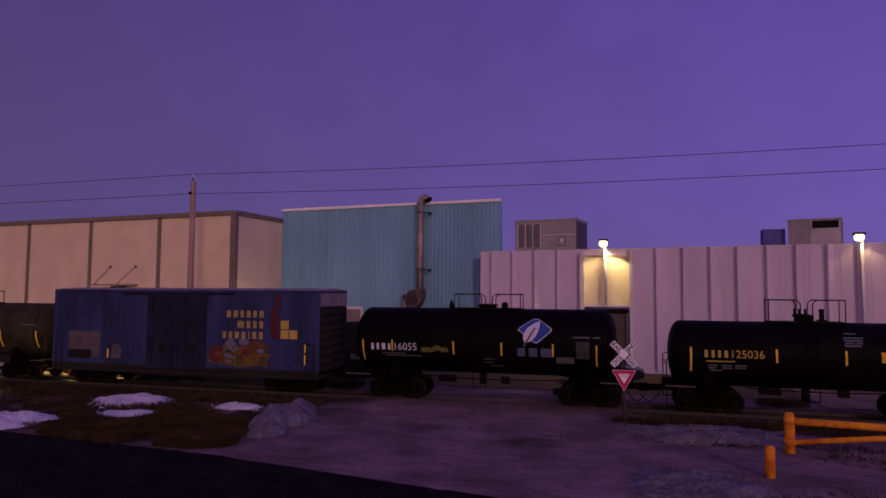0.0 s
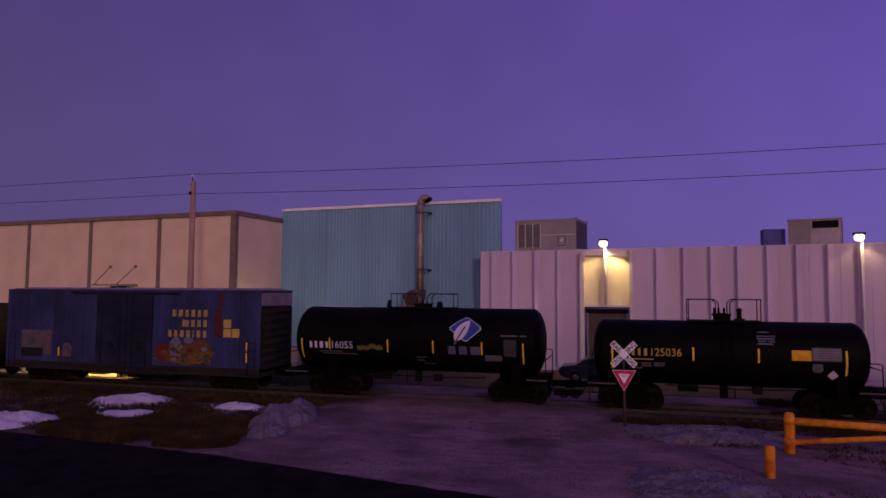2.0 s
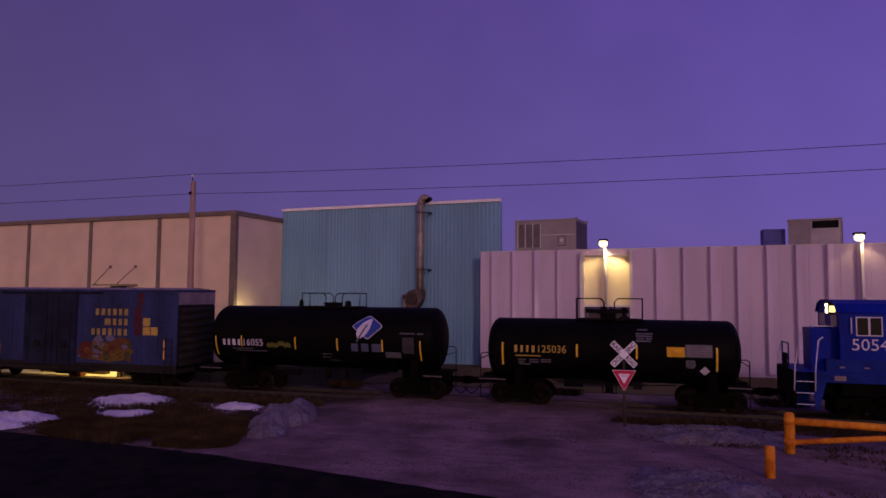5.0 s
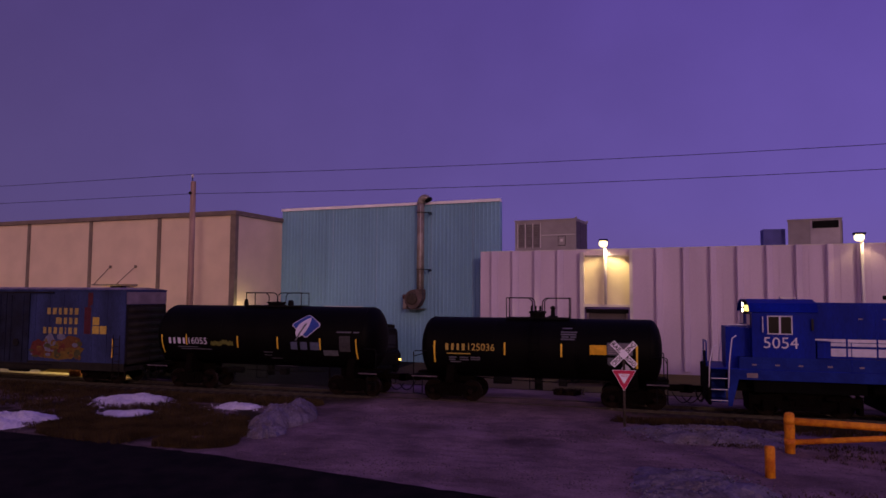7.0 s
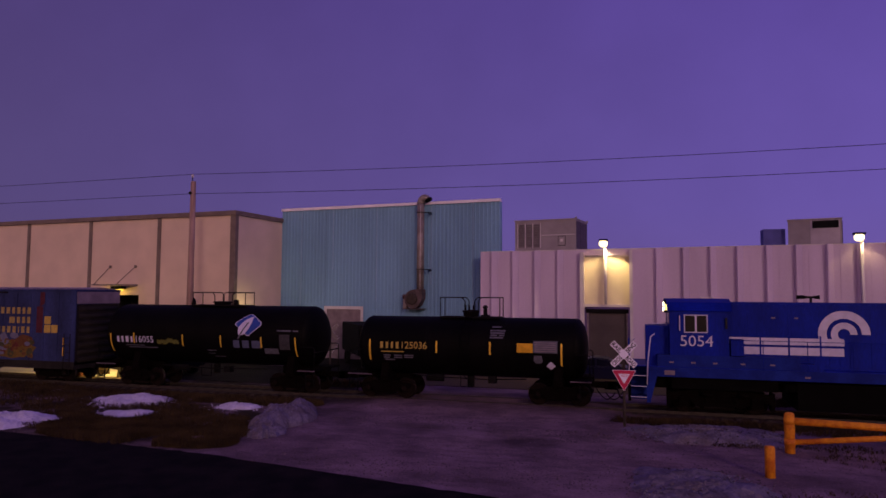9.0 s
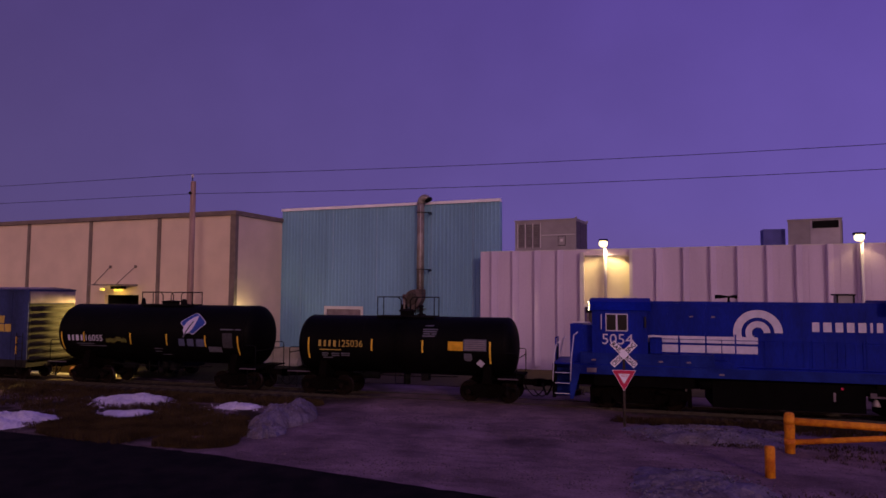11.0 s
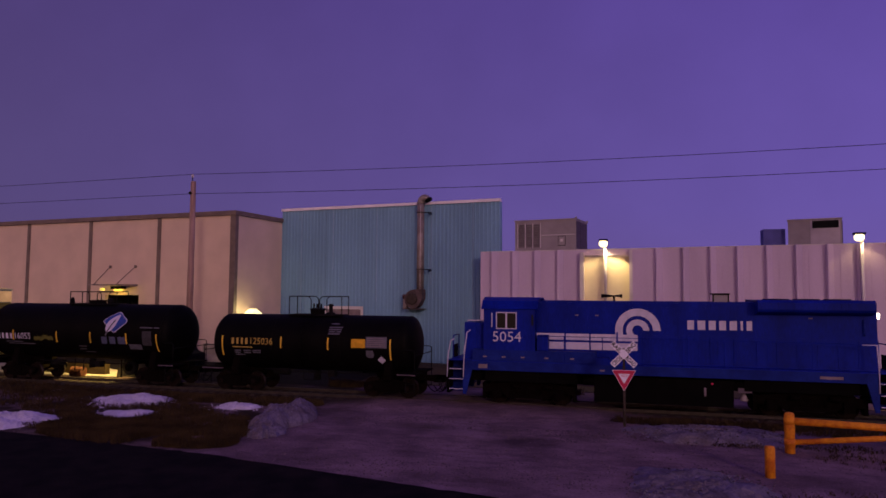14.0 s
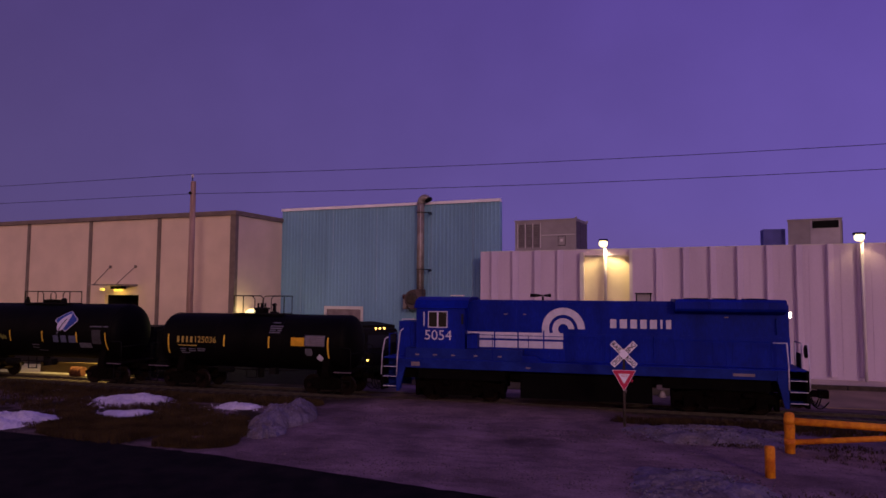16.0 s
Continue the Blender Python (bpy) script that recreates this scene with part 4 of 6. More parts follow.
# ---- orange gate and bollard ----
def build_gate():
    t = thing("barrier_gate", "orange painted steel pipe gate with a thick post", "gate", at=(5.0, -6.95, GZ))
    bm = bm_lathe(B(), [(-0.2, 0.155), (1.22, 0.155), (1.28, 0.12), (1.30, 0.03)], 20, "z")
    part("post", bm, M_ORANGE, t)
    part("top_rail", bm_tube(B(), (0.12, 0, 1.02), (4.9, 0.4, 0.84), 0.115, 16), M_ORANGE, t)
    part("brace", bm_tube(B(), (0.12, 0, 0.36), (4.9, 0.4, 0.79), 0.090, 16), M_ORANGE, t)
    part("end_post", shift(bm_lathe(B(), [(-0.2, 0.12), (1.1, 0.12), (1.15, 0.04)], 16, "z"), Matrix.Translation((4.98, 0.4, 0))), M_ORANGE, t)
    for z in (0.36, 1.02):
        part("collar", shift(bm_lathe(B(), [(-0.10, 0.15), (-0.10, 0.168), (0.10, 0.168), (0.10, 0.15)], 20, "z"), Matrix.Translation((0, 0, z))), M_ORANGE, t)
    t = thing("bollard", "short orange steel bollard in gravel", "bollard", at=(3.81, -10.17, GZ))
    bm = bm_lathe(B(), [(-0.2, 0.135), (0.80, 0.135), (0.85, 0.11), (0.87, 0.03)], 20, "z")
    part("pipe", bm, M_ORANGE, t)


build_gate()


# ---- snow, rubble and grass ----
def mound(name, label, category, cx, cy, rx, ry, h, mat, seed, turn=0, rough=0.35, n=96, bumpy=0.45, steep=0.8, ragged=0.15):
    bm = B()
    rings = []
    for j in range(31):
        u = j / 30
        ring = []
        for i in range(n):
            a = 2 * math.pi * i / n
            edge = 1 + rough * noise.noise((math.cos(a) * 1.6 + seed, math.sin(a) * 1.6, seed * 0.7)) + ragged * noise.noise((math.cos(a) * 7, math.sin(a) * 7, seed)) + 0.5 * ragged * noise.noise((math.cos(a) * 17, math.sin(a) * 17, seed + 3))
            x, y = math.cos(a) * rx * edge * u, math.sin(a) * ry * edge * u
            edge2 = 0.10 * noise.noise((x * 9, y * 9, seed)) + 0.06 * noise.noise((x * 23, y * 23, seed))
            z = h * (1 - u ** 3) ** steep * (0.8 + bumpy * noise.noise((x * 1.3 + seed, y * 1.3, 2))) + min(1, h * 2.2) * edge2 * (1 - u ** 4)
            x, y = x + 0.05 * noise.noise((x * 11, y * 11, 7)), y + 0.05 * noise.noise((x * 11, y * 11, 9))
            ring.append(bm.verts.new((x, y, z - 0.08 * u)))
        rings.append(ring)
    for a, b in zip(rings, rings[1:]):
        for i in range(n):
            bm.faces.new((a[i], b[i], b[(i + 1) % n], a[(i + 1) % n])).smooth = True
    bmesh.ops.remove_doubles(bm, verts=bm.verts, dist=0.0005)
    ob = part(name, bm, mat)
    ob.matrix_world = pose(cx, cy, GZ, 0, 0, turn)
    return tagged(ob, label, category)


mound("snow_patch", "patch of old snow at the road edge", "snow", -22.9, -9.7, 1.95, 1.25, 0.30, M_SNOW, 1.3, -25)
mound("snow_patch", "heaped patch of old snow in dry grass", "snow", -21.75, -4.7, 1.9, 1.45, 0.33, M_SNOW, 4.1, 20)
mound("snow_patch", "thin patch of old snow in dry grass", "snow", -19.95, -7.35, 1.45, 0.95, 0.17, M_SNOW, 7.7, 20)
mound("snow_patch", "small patch of old snow by a rubble pile", "snow", -16.45, -4.5, 1.05, 0.95, 0.22, M_SNOW, 9.2, 10)
mound("snow_bank", "grey heap of dirty ploughed snow", "snow heap", -12.72, -7.0, 0.80, 2.0, 0.86, M_GREYSNOW, 12.4, -4, 0.22, bumpy=0.28, steep=0.55, ragged=0.2)
mound("snow_bank", "low skirt of dirty snow before a heap", "snow heap", -12.45, -9.0, 0.62, 0.9, 0.42, M_GREYSNOW, 3.4, 20, 0.3, bumpy=0.5, ragged=0.25)
mound("snow_windrow", "low windrow of dirty ploughed snow", "snow heap", 3.0, -4.9, 3.3, 1.45, 0.34, M_DIRTSNOW, 15.8, -4)
mound("snow_windrow", "spread of dirty snow and gravel", "snow heap", 1.9, -12.2, 1.9, 2.5, 0.28, M_DIRTSNOW, 21.5, 30)


def lumps(name, label, category, count, spots, seed, lo, hi, mat):
    """Loose stones or ice lumps, too many to count."""
    rnd = random.Random(seed)
    verts, faces = [], []
    for _ in range(count):
        cx, cy, rx, ry, h = spots[rnd.randrange(len(spots))]
        a, q = rnd.random() * 6.283, math.sqrt(rnd.random())
        x, y = cx + rx * q * math.cos(a), cy + ry * q * math.sin(a)
        z = ground_height(x, y) + h * (1 - q ** 3) * 0.75
        k, d = len(verts), rnd.uniform(lo, hi)
        for u in ((1, 0, 0), (-1, 0, 0), (0, 1, 0), (0, -1, 0), (0, 0, 0.8), (0, 0, -0.6)):
            verts.append((x + d * u[0] * rnd.uniform(0.6, 1.2), y + d * u[1] * rnd.uniform(0.6, 1.2), z + d * u[2] * rnd.uniform(0.6, 1.2)))
        for f in ((0, 2, 4), (2, 1, 4), (1, 3, 4), (3, 0, 4), (2, 0, 5), (1, 2, 5), (3, 1, 5), (0, 3, 5)):
            faces.append(tuple(k + i for i in f))
    me = bpy.data.meshes.new(name)
    me.from_pydata(verts, [], faces)
    me.materials.append(mat)
    return tagged(new(name, me), label, category, kind="stuff")


M_STONE = material("loose_gravel", (0.225, 0.148, 0.17), 0.95, scale=0.8, vary=0.6, bump=0, fine=6)
M_STONEDK = material("dark_gravel", (0.10, 0.068, 0.08), 0.95, scale=0.8, vary=0.5, bump=0, fine=6)
M_ICE = material("ice_lumps", (0.195, 0.168, 0.235), 0.8, scale=2.0, vary=0.5, bump=0, fine=8)
lumps("loose_gravel", "loose pale gravel on the lot", "gravel", 3500, [(-5, -7.5, 8, 5.5, 0), (3, -9, 7, 5, 0), (-7, -11, 6, 2.0, 0), (-4, -3.6, 8, 1.6, 0)], 31, 0.01, 0.024, M_STONE)
lumps("loose_gravel", "loose dark gravel on the lot", "gravel", 6000, [(-5, -7.5, 8, 5.5, 0), (3, -9, 7, 5, 0), (-7, -12.4, 7, 1.2, 0), (-4, -2.6, 9, 1.4, 0), (-8, -5.5, 3.5, 1.2, 0), (-2.5, -6.5, 2.5, 1.0, 0)], 32, 0.012, 0.035, M_STONEDK)
lumps("loose_gravel", "dark grit washed along the road edge", "gravel", 5200, [(-21 + 0.9 * i, -11.35 - 0.115 * i - 0.003 * i * i, 0.8, 0.38, 0) for i in range(26)], 35, 0.012, 0.04, M_STONEDK)
lumps("ice_rubble", "broken lumps of dirty ice", "ice", 1800, [(-12.7, -7.1, 0.80, 1.9, 0.78), (-12.45, -9.0, 0.6, 0.9, 0.35), (3.0, -5.0, 3.2, 1.5, 0.34), (3.0, -5.0, 3.2, 1.5, 0.34), (1.9, -12.2, 1.8, 2.4, 0.26)], 33, 0.015, 0.05, M_ICE)
lumps("snow_crumbs", "crumbs of old snow round the patches", "snow", 420, [(-22.9, -9.7, 2.5, 1.7, 0), (-22.0, -4.6, 2.6, 2.0, 0), (-19.9, -7.35, 2.0, 1.5, 0), (-16.4, -4.5, 1.6, 1.4, 0)], 36, 0.015, 0.06, M_SNOW)
lumps("ice_rubble", "broken lumps of grimy ice", "ice", 900, [(3.0, -5.0, 3.2, 1.5, 0.34), (3.0, -5.9, 3.0, 0.9, 0.05), (1.9, -12.2, 2.0, 2.6, 0.2)], 34, 0.015, 0.05, M_STONEDK)


# bare snow where no grass shows
SNOW_SPOTS = ((-22.7, -9.6, 1.75), (-22.3, -4.3, 1.55), (-20.0, -7.2, 1.45), (-16.5, -4.4, 1.05), (-12.75, -7.3, 1.4))


def grass(name, count, spots, seed, hmin, hmax):
    rnd = random.Random(seed)
    verts, faces = [], []
    for _ in range(count):
        cx, cy, rx, ry = spots[rnd.randrange(len(spots))]
        a, r = rnd.random() * 6.283, math.sqrt(rnd.random())
        x, y = cx + rx * r * math.cos(a), cy + ry * r * math.sin(a)
        if noise.noise((x * 0.8, y * 0.8, 5)) < -0.32:
            continue
        if any((x - sx) ** 2 + (1.5 * (y - sy)) ** 2 < sr ** 2 for sx, sy, sr in SNOW_SPOTS):
            continue
        z = ground_height(x, y) - 0.02
        for _ in range(4):
            h = rnd.uniform(hmin, hmax)
            t = rnd.random() * 6.283
            w, lean = 0.012, rnd.uniform(0.1, 0.7) * h
            dx, dy = math.cos(t), math.sin(t)
            bx, by = x + rnd.uniform(-0.08, 0.08), y + rnd.uniform(-0.08, 0.08)
            k = len(verts)
            verts += [(bx - dy * w, by + dx * w, z), (bx + dy * w, by - dx * w, z), (bx + dx * lean * 0.4 + dy * w * 0.7, by + dy * lean * 0.4 - dx * w * 0.7, z + h * 0.6), (bx + dx * lean, by + dy * lean, z + h)]
            faces += [(k, k + 1, k + 2), (k, k + 2, k + 3)]
    me = bpy.data.meshes.new(name)
    me.from_pydata(verts, [], faces)
    me.materials.append(M_GRASS)
    return tagged(new(name, me), "dry brown winter grass", "grass", kind="stuff")


grass("dry_grass", 24000, [(-16.6, -10.6, 4.0, 1.5), (-14.2, -11.0, 1.8, 0.9), (-18.2, -10.9, 2.2, 0.8), (-20.5, -9.2, 3.6, 1.5), (-17.5, -8.6, 4.2, 2.6), (-21, -6.5, 4.5, 2.2), (-15.2, -9.6, 2.4, 2.2), (-24, -3.3, 6.5, 1.3), (-17, -3.0, 4, 1.0), (-31, -5, 6, 4)], 5, 0.06, 0.26)
grass("dry_grass", 2600, [(1.8, -2.9, 2.6, 0.7), (8.5, -3.2, 4, 0.8), (4.0, -2.6, 3.0, 0.6)], 6, 0.06, 0.24)
grass("dry_grass", 700, [(5.4, -12.6, 1.8, 1.4), (3.5, -6.1, 1.0, 0.5), (6.6, -5.9, 1.4, 0.7), (7.5, -7.6, 2.0, 0.8)], 7, 0.04, 0.16)
grass("dry_brush", 700, [(7.0, 2.9, 1.3, 0.5), (-2.6, 3.3, 0.9, 0.5), (-14.5, 3.0, 1.0, 0.5)], 8, 0.15, 0.42)

# ---- the train: x runs along the track, 0 is where each car's own middle stands ----
SPEED = 1.5661
ROLLING = []   # (thing, first place along the track)
WHEELS = []    # (wheelset, x in its truck, height, radius)


def build_wheelset(parent, x, r):
    bm = B()
    for s in (-1, 1):
        prof = [(0.68, 0.10), (0.68, r * 0.80), (0.67, r * 0.84), (0.67, r + 0.028), (0.70, r + 0.028), (0.72, r), (0.80, r - 0.004), (0.80, r * 0.84), (0.78, r * 0.80), (0.78, 0.12), (0.86, 0.10)]
        wbm = bm_lathe(B(), [(a * s, b) for a, b in prof], 28, "y")
        me = bpy.data.meshes.new("tmp")
        wbm.to_mesh(me)
        wbm.free()
        bm.from_mesh(me)
        bpy.data.meshes.remove(me)
    bm_tube(bm, (0, -1.05, 0), (0, 1.05, 0), 0.075, 12)
    ob = part("wheelset", bm, M_WHEEL, parent, "worn steel wheels on an axle")
    ob.data.materials.append(M_TREAD)
    for f in ob.data.polygons:
        if math.hypot(f.center.x, f.center.z) > r * 0.955:
            f.material_index = 1
    ob.location = (x, 0, r)
    WHEELS.append((ob, x, r))
    return ob


def build_freight_truck(parent, x, tank=True):
    """A three-piece freight truck."""
    bm = B()
    for s in (-1, 1):
        y0, y1 = (0.92 * s, 1.08 * s) if s > 0 else (1.08 * s, 0.92 * s)
        bm_prism(bm, [(-1.18, 0.50), (-1.18, 0.68), (-0.75, 0.74), (-0.35, 0.86), (0.35, 0.86), (0.75, 0.74), (1.18, 0.68), (1.18, 0.50), (0.78, 0.48), (0.42, 0.24), (-0.42, 0.24), (-0.78, 0.48)], y0, y1)
    bm_box(bm, -0.25, 0.25, -1.15, 1.15, 0.50, 0.78)
    frame_ob = part("truck_frame", bm, M_TRUCK, parent, "near-black cast truck frame")
    frame_ob.location = (x, 0, 0)
    for s in (-1, 1):
        for k in range(3):
            bm = B()
            pts = []
            for i in range(40):
                a = i * 0.9
                pts.append((-0.2 + 0.2 * k + 0.075 * math.cos(a), s * 1.0 + 0.075 * math.sin(a), 0.30 + 0.30 * i / 39))
            bm_path(bm, pts, 0.018, 5)
            part("spring", bm, M_TRUCK, frame_ob)
        for wx in (-0.89, 0.89):
            bm = bm_lathe(B(), [(s * 0.9, 0.13), (s * 1.10, 0.13), (s * 1.14, 0.08)], 16, "y")
            part("bearing_cap", shift(bm, Matrix.Translation((wx, 0, 0.457))), M_WHEEL, frame_ob)
    for wx in (-0.89, 0.89):
        build_wheelset(frame_ob, wx, 0.457)
    return frame_ob


def build_coupler(parent, x, s):
    bm = B()
    bm_box(bm, min(x, x + s * 0.75), max(x, x + s * 0.75), -0.12, 0.12, 0.74, 1.0)
    bm_box(bm, min(x + s * 0.6, x + s * 0.95), max(x + s * 0.6, x + s * 0.95), -0.2, 0.2, 0.70, 1.02)
    part("coupler", soften(bm, 0.03, 1), M_TRUCK, parent)
    pts = [(x + s * (0.1 + 0.10 * i), -0.35, 0.75 - 0.45 * math.sin(i * math.pi / 9)) for i in range(9)]
    part("brake_hose", bm_path(B(), pts, 0.025, 6), M_DARK, parent)


def stripe(parent, x, R, zc, z0, z1, w=0.075, mat=None):
    bm = bm_box(B(), x - w, x + w, -0.004, 0.0, z0, z1)
    return part("reflective_stripe", wrap(bm, R, zc), mat or M_YELLOW, parent, "yellow reflective stripe")


def marking(parent, bm, x, z, R, zc, mat, label=""):
    shift(bm, Matrix.Translation((x, 0, z)))
    return part("marking", wrap(bm, R, zc), mat, parent, label)


def arc_to_flat(R, zc, z):
    """Height along the barrel's curve for a height seen from the side."""
    return R * math.asin(max(-0.99, min(0.99, (z - zc) / R)))


def build_tank_car(s0, s1, R, zc, trucks, label, dress, rail, small=False, paint=None):
    """A tank car from s0 to s1 along the train."""
    mid = (s0 + s1) / 2
    t = thing("tank_car", label, "rail car", "cars of the train", at=(mid, 0, 0))
    L = s1 - s0
    hd = 0.38 * R
    prof = []
    for i in range(13):
        a = i / 12 * math.pi / 2
        prof.append((-L / 2 + hd * (1 - math.sin(a)), max(0.02, R * math.cos(a) ** 0.85)))
    left = sorted(prof)
    right = [(-p, r) for p, r in left][::-1]
    bm = shift(bm_lathe(B(), left + [(-1.2, R), (1.2, R)] + right, 56, "x"), Matrix.Translation((0, 0, zc)))
    tank = part("tank_shell", bm, paint or M_TANK, t, "dark cylindrical tank shell")
    for x in (-L / 2 + hd, -L / 6, L / 6, L / 2 - hd):
        bm = bm_lathe(B(), [(x - 0.03, R), (x - 0.02, R + 0.007), (x + 0.02, R + 0.007), (x + 0.03, R)], 56, "x")
        part("weld_band", shift(bm, Matrix.Translation((0, 0, zc))), M_TANK, tank)
    # stub sills, saddles and bolsters
    for k, tx in enumerate(trucks):
        x = tx - mid
        s = -1 if k == 0 else 1
        end = (s0 - 0.25 if k == 0 else s1 + 0.25) - mid
        sl = part("stub_sill", bm_box(B(), min(x - s * 0.9, end), max(x - s * 0.9, end), -0.28, 0.28, 0.80, 1.22), M_TRUCK, t)
        bm = bm_prism(B(), [(-1.35, 1.02), (1.35, 1.02), (1.15, zc - R * 0.55), (0.6, zc - R * 0.9), (-0.6, zc - R * 0.9), (-1.15, zc - R * 0.55)], -0.18, 0.18)
        shift(bm, Matrix.Translation((x, 0, 0)) @ Matrix.Rotation(radians(90), 4, "Z"))
        part("saddle", bm, M_TRUCK, t)
        box_part("bolster", t, M_TRUCK, x - 0.22, x + 0.22, -1.3, 1.3, 0.86, 1.02)
        build_freight_truck(t, x)
        build_coupler(t, end, s)
        # end platform, pale edge and railings
        px0, px1 = sorted((end - s * 0.05, end - s * 0.95))
        box_part("end_platform", t, M_TRUCK, px0, px1, -1.45, 1.45, 1.10, 1.16)
        box_part("platform_edge", t, M_DULLPALE, px0, px1 if k else px1 + 0.3, -1.475, -1.452, 1.10, 1.155, label="pale platform edge")
        for y in (-1.40, 1.40):
            xx = end - s * 0.12
            bm = bm_path(B(), [(xx, y, 1.16), (xx, y, 2.20), (xx - s * 0.10, y, 2.26), (xx - s * 0.62, y, 2.26)], 0.022, 6)
            part("handrail", bm, M_DARK, t)
            bm = B()
            bm_path(bm, [(xx, y, 1.12), (xx, y, 0.35), (xx - s * 0.42, y, 0.35), (xx - s * 0.42, y, 1.12)], 0.02, 6)
            bm_path(bm, [(xx, y, 0.72), (xx - s * 0.42, y, 0.72)], 0.018, 6)
            part("ladder_step", bm, M_DARK, t)
        bm = bm_path(B(), [(end - s * 0.12, -1.40, 2.0), (end - s * 0.12, 1.40, 2.0)], 0.022, 6)
        part("end_rail", bm, M_DARK, t)
    # brake gear, outlet and pipes below the shell
    bm = B()
    bm_path(bm, [(trucks[0] - mid + 1.4, -1.0, 1.12), (-1.2, -1.0, 1.06), (0.8, -1.0, 1.03), (trucks[1] - mid - 1.4, -1.0, 1.10)], 0.028, 6)
    part("train_line", bm, M_DARK, t)
    part("outlet_valve", bm_tube(B(), (0.0, 0, zc - R - 0.5), (0.0, 0, zc - R + 0.05), 0.17, 14), M_DARK, t)
    bm = bm_path(B(), [(-0.26, -0.95, zc - R + 0.1), (-0.26, -0.95, 0.66), (0.3, -0.95, 0.66), (0.3, -0.95, zc - R + 0.1)], 0.022, 6)
    part("outlet_guard", bm, M_DARK, t)
    part("air_reservoir", soften(bm_tube(B(), (-1.9, -0.8, 1.0), (-1.1, -0.8, 1.0), 0.16, 14), 0.03), M_DARK, t)
    box_part("brake_valve", t, M_DARK, 1.0, 1.35, -0.95, -0.6, 0.85, 1.15, 0.04)
    # top platform with railings and fittings
    a, b, rz = rail
    a, b = a - mid, b - mid
    top = zc + R
    bm = bm_box(B(), a, b, -0.5, 0.5, top - 0.04, top + 0.03)
    box = part("top_walkway", bm, M_DARK, t)
    for y in (-0.42, 0.42):
        for x0, x1, sgn in ((a, a + (b - a) * 0.42, 1), (b - (b - a) * 0.42, b, -1)):
            post = x0 if sgn > 0 else x1
            inner = x1 if sgn > 0 else x0
            pts = [(post, y, top), (post, y, rz)]
            steps = 6
            pts += [(inner - sgn * 0.16, y, rz)]
            pts += [(inner - sgn * 0.16 * math.cos(i * math.pi / 12), y, rz - 0.16 * (i / steps) ** 2) for i in range(1, steps + 1)]
            pts += [(inner, y, top)]
            part("safety_rail", bm_path(B(), pts, 0.024, 6), M_DARK, box)
    for x in (a, b):
        part("safety_rail", bm_path(B(), [(x, -0.42, rz), (x, 0.42, rz)], 0.024, 6), M_DARK, box)
    c = (a + b) / 2
    if small:
        mw = part("manway", bm_lathe(B(), [(top, 0.34), (top + 0.20, 0.34), (top + 0.22, 0.40), (top + 0.30, 0.40), (top + 0.34, 0.1)], 20, "z"), M_DARK, t)
        mw.location = (c - 0.05, 0, 0)
        for dx in (-0.28, -0.1, 0.12):
            part("valve", bm_tube(B(), (c - 0.05 + dx, 0.1, top + 0.3), (c - 0.05 + dx, 0.1, top + 0.55), 0.05, 8), M_DARK, t)
        part("relief_valve", shift(bm_lathe(B(), [(top, 0.22), (top + 0.1, 0.22), (top + 0.12, 0.10), (top + 0.42, 0.09), (top + 0.46, 0.15), (top + 0.55, 0.05)], 16, "z"), Matrix.Translation((c + 0.65, 0, 0))), M_DARK, t)
    else:
        part("manway", shift(bm_lathe(B(), [(top, 0.42), (top + 0.12, 0.42), (top + 0.14, 0.48), (top + 0.20, 0.48), (top + 0.22, 0.1)], 20, "z"), Matrix.Translation((c - 0.05, 0, 0))), M_DARK, t)
        part("relief_valve", shift(bm_lathe(B(), [(top, 0.12), (top + 0.1, 0.12), (top + 0.3, 0.08), (top + 0.36, 0.03)], 14, "z"), Matrix.Translation((a - 0.25, 0, 0))), M_DARK, t)
        part("vapour_valve", shift(bm_lathe(B(), [(top, 0.16), (top + 0.25, 0.14), (top + 0.3, 0.06)], 14, "z"), Matrix.Translation((c + 0.75, 0, 0))), M_DARK, t)
    # ladder to the platform
    bm = B()
    for x in (c - 0.2, c + 0.2):
        bm_path(bm, [(x, -R - 0.12 if abs(z - zc) < 0.4 else -math.sqrt(max(0.0, (R + 0.12) ** 2 - (z - zc) ** 2)), z) for z in [1.0 + (top - 1.0) * i / 8 for i in range(9)]], 0.018, 5)
    for i in range(9):
        z = 1.0 + (top - 1.0) * i / 8
        y = -R - 0.12 if abs(z - zc) < 0.4 else -math.sqrt(max(0.0, (R + 0.12) ** 2 - (z - zc) ** 2))
        bm_path(bm, [(c - 0.2, y, z), (c + 0.2, y, z)], 0.014, 5)
    if small:
        part("side_ladder", bm, M_TANK, t)
    else:
        bm.free()
    dress(tank, mid, R, zc)
    ROLLING.append((t, mid))
    return t


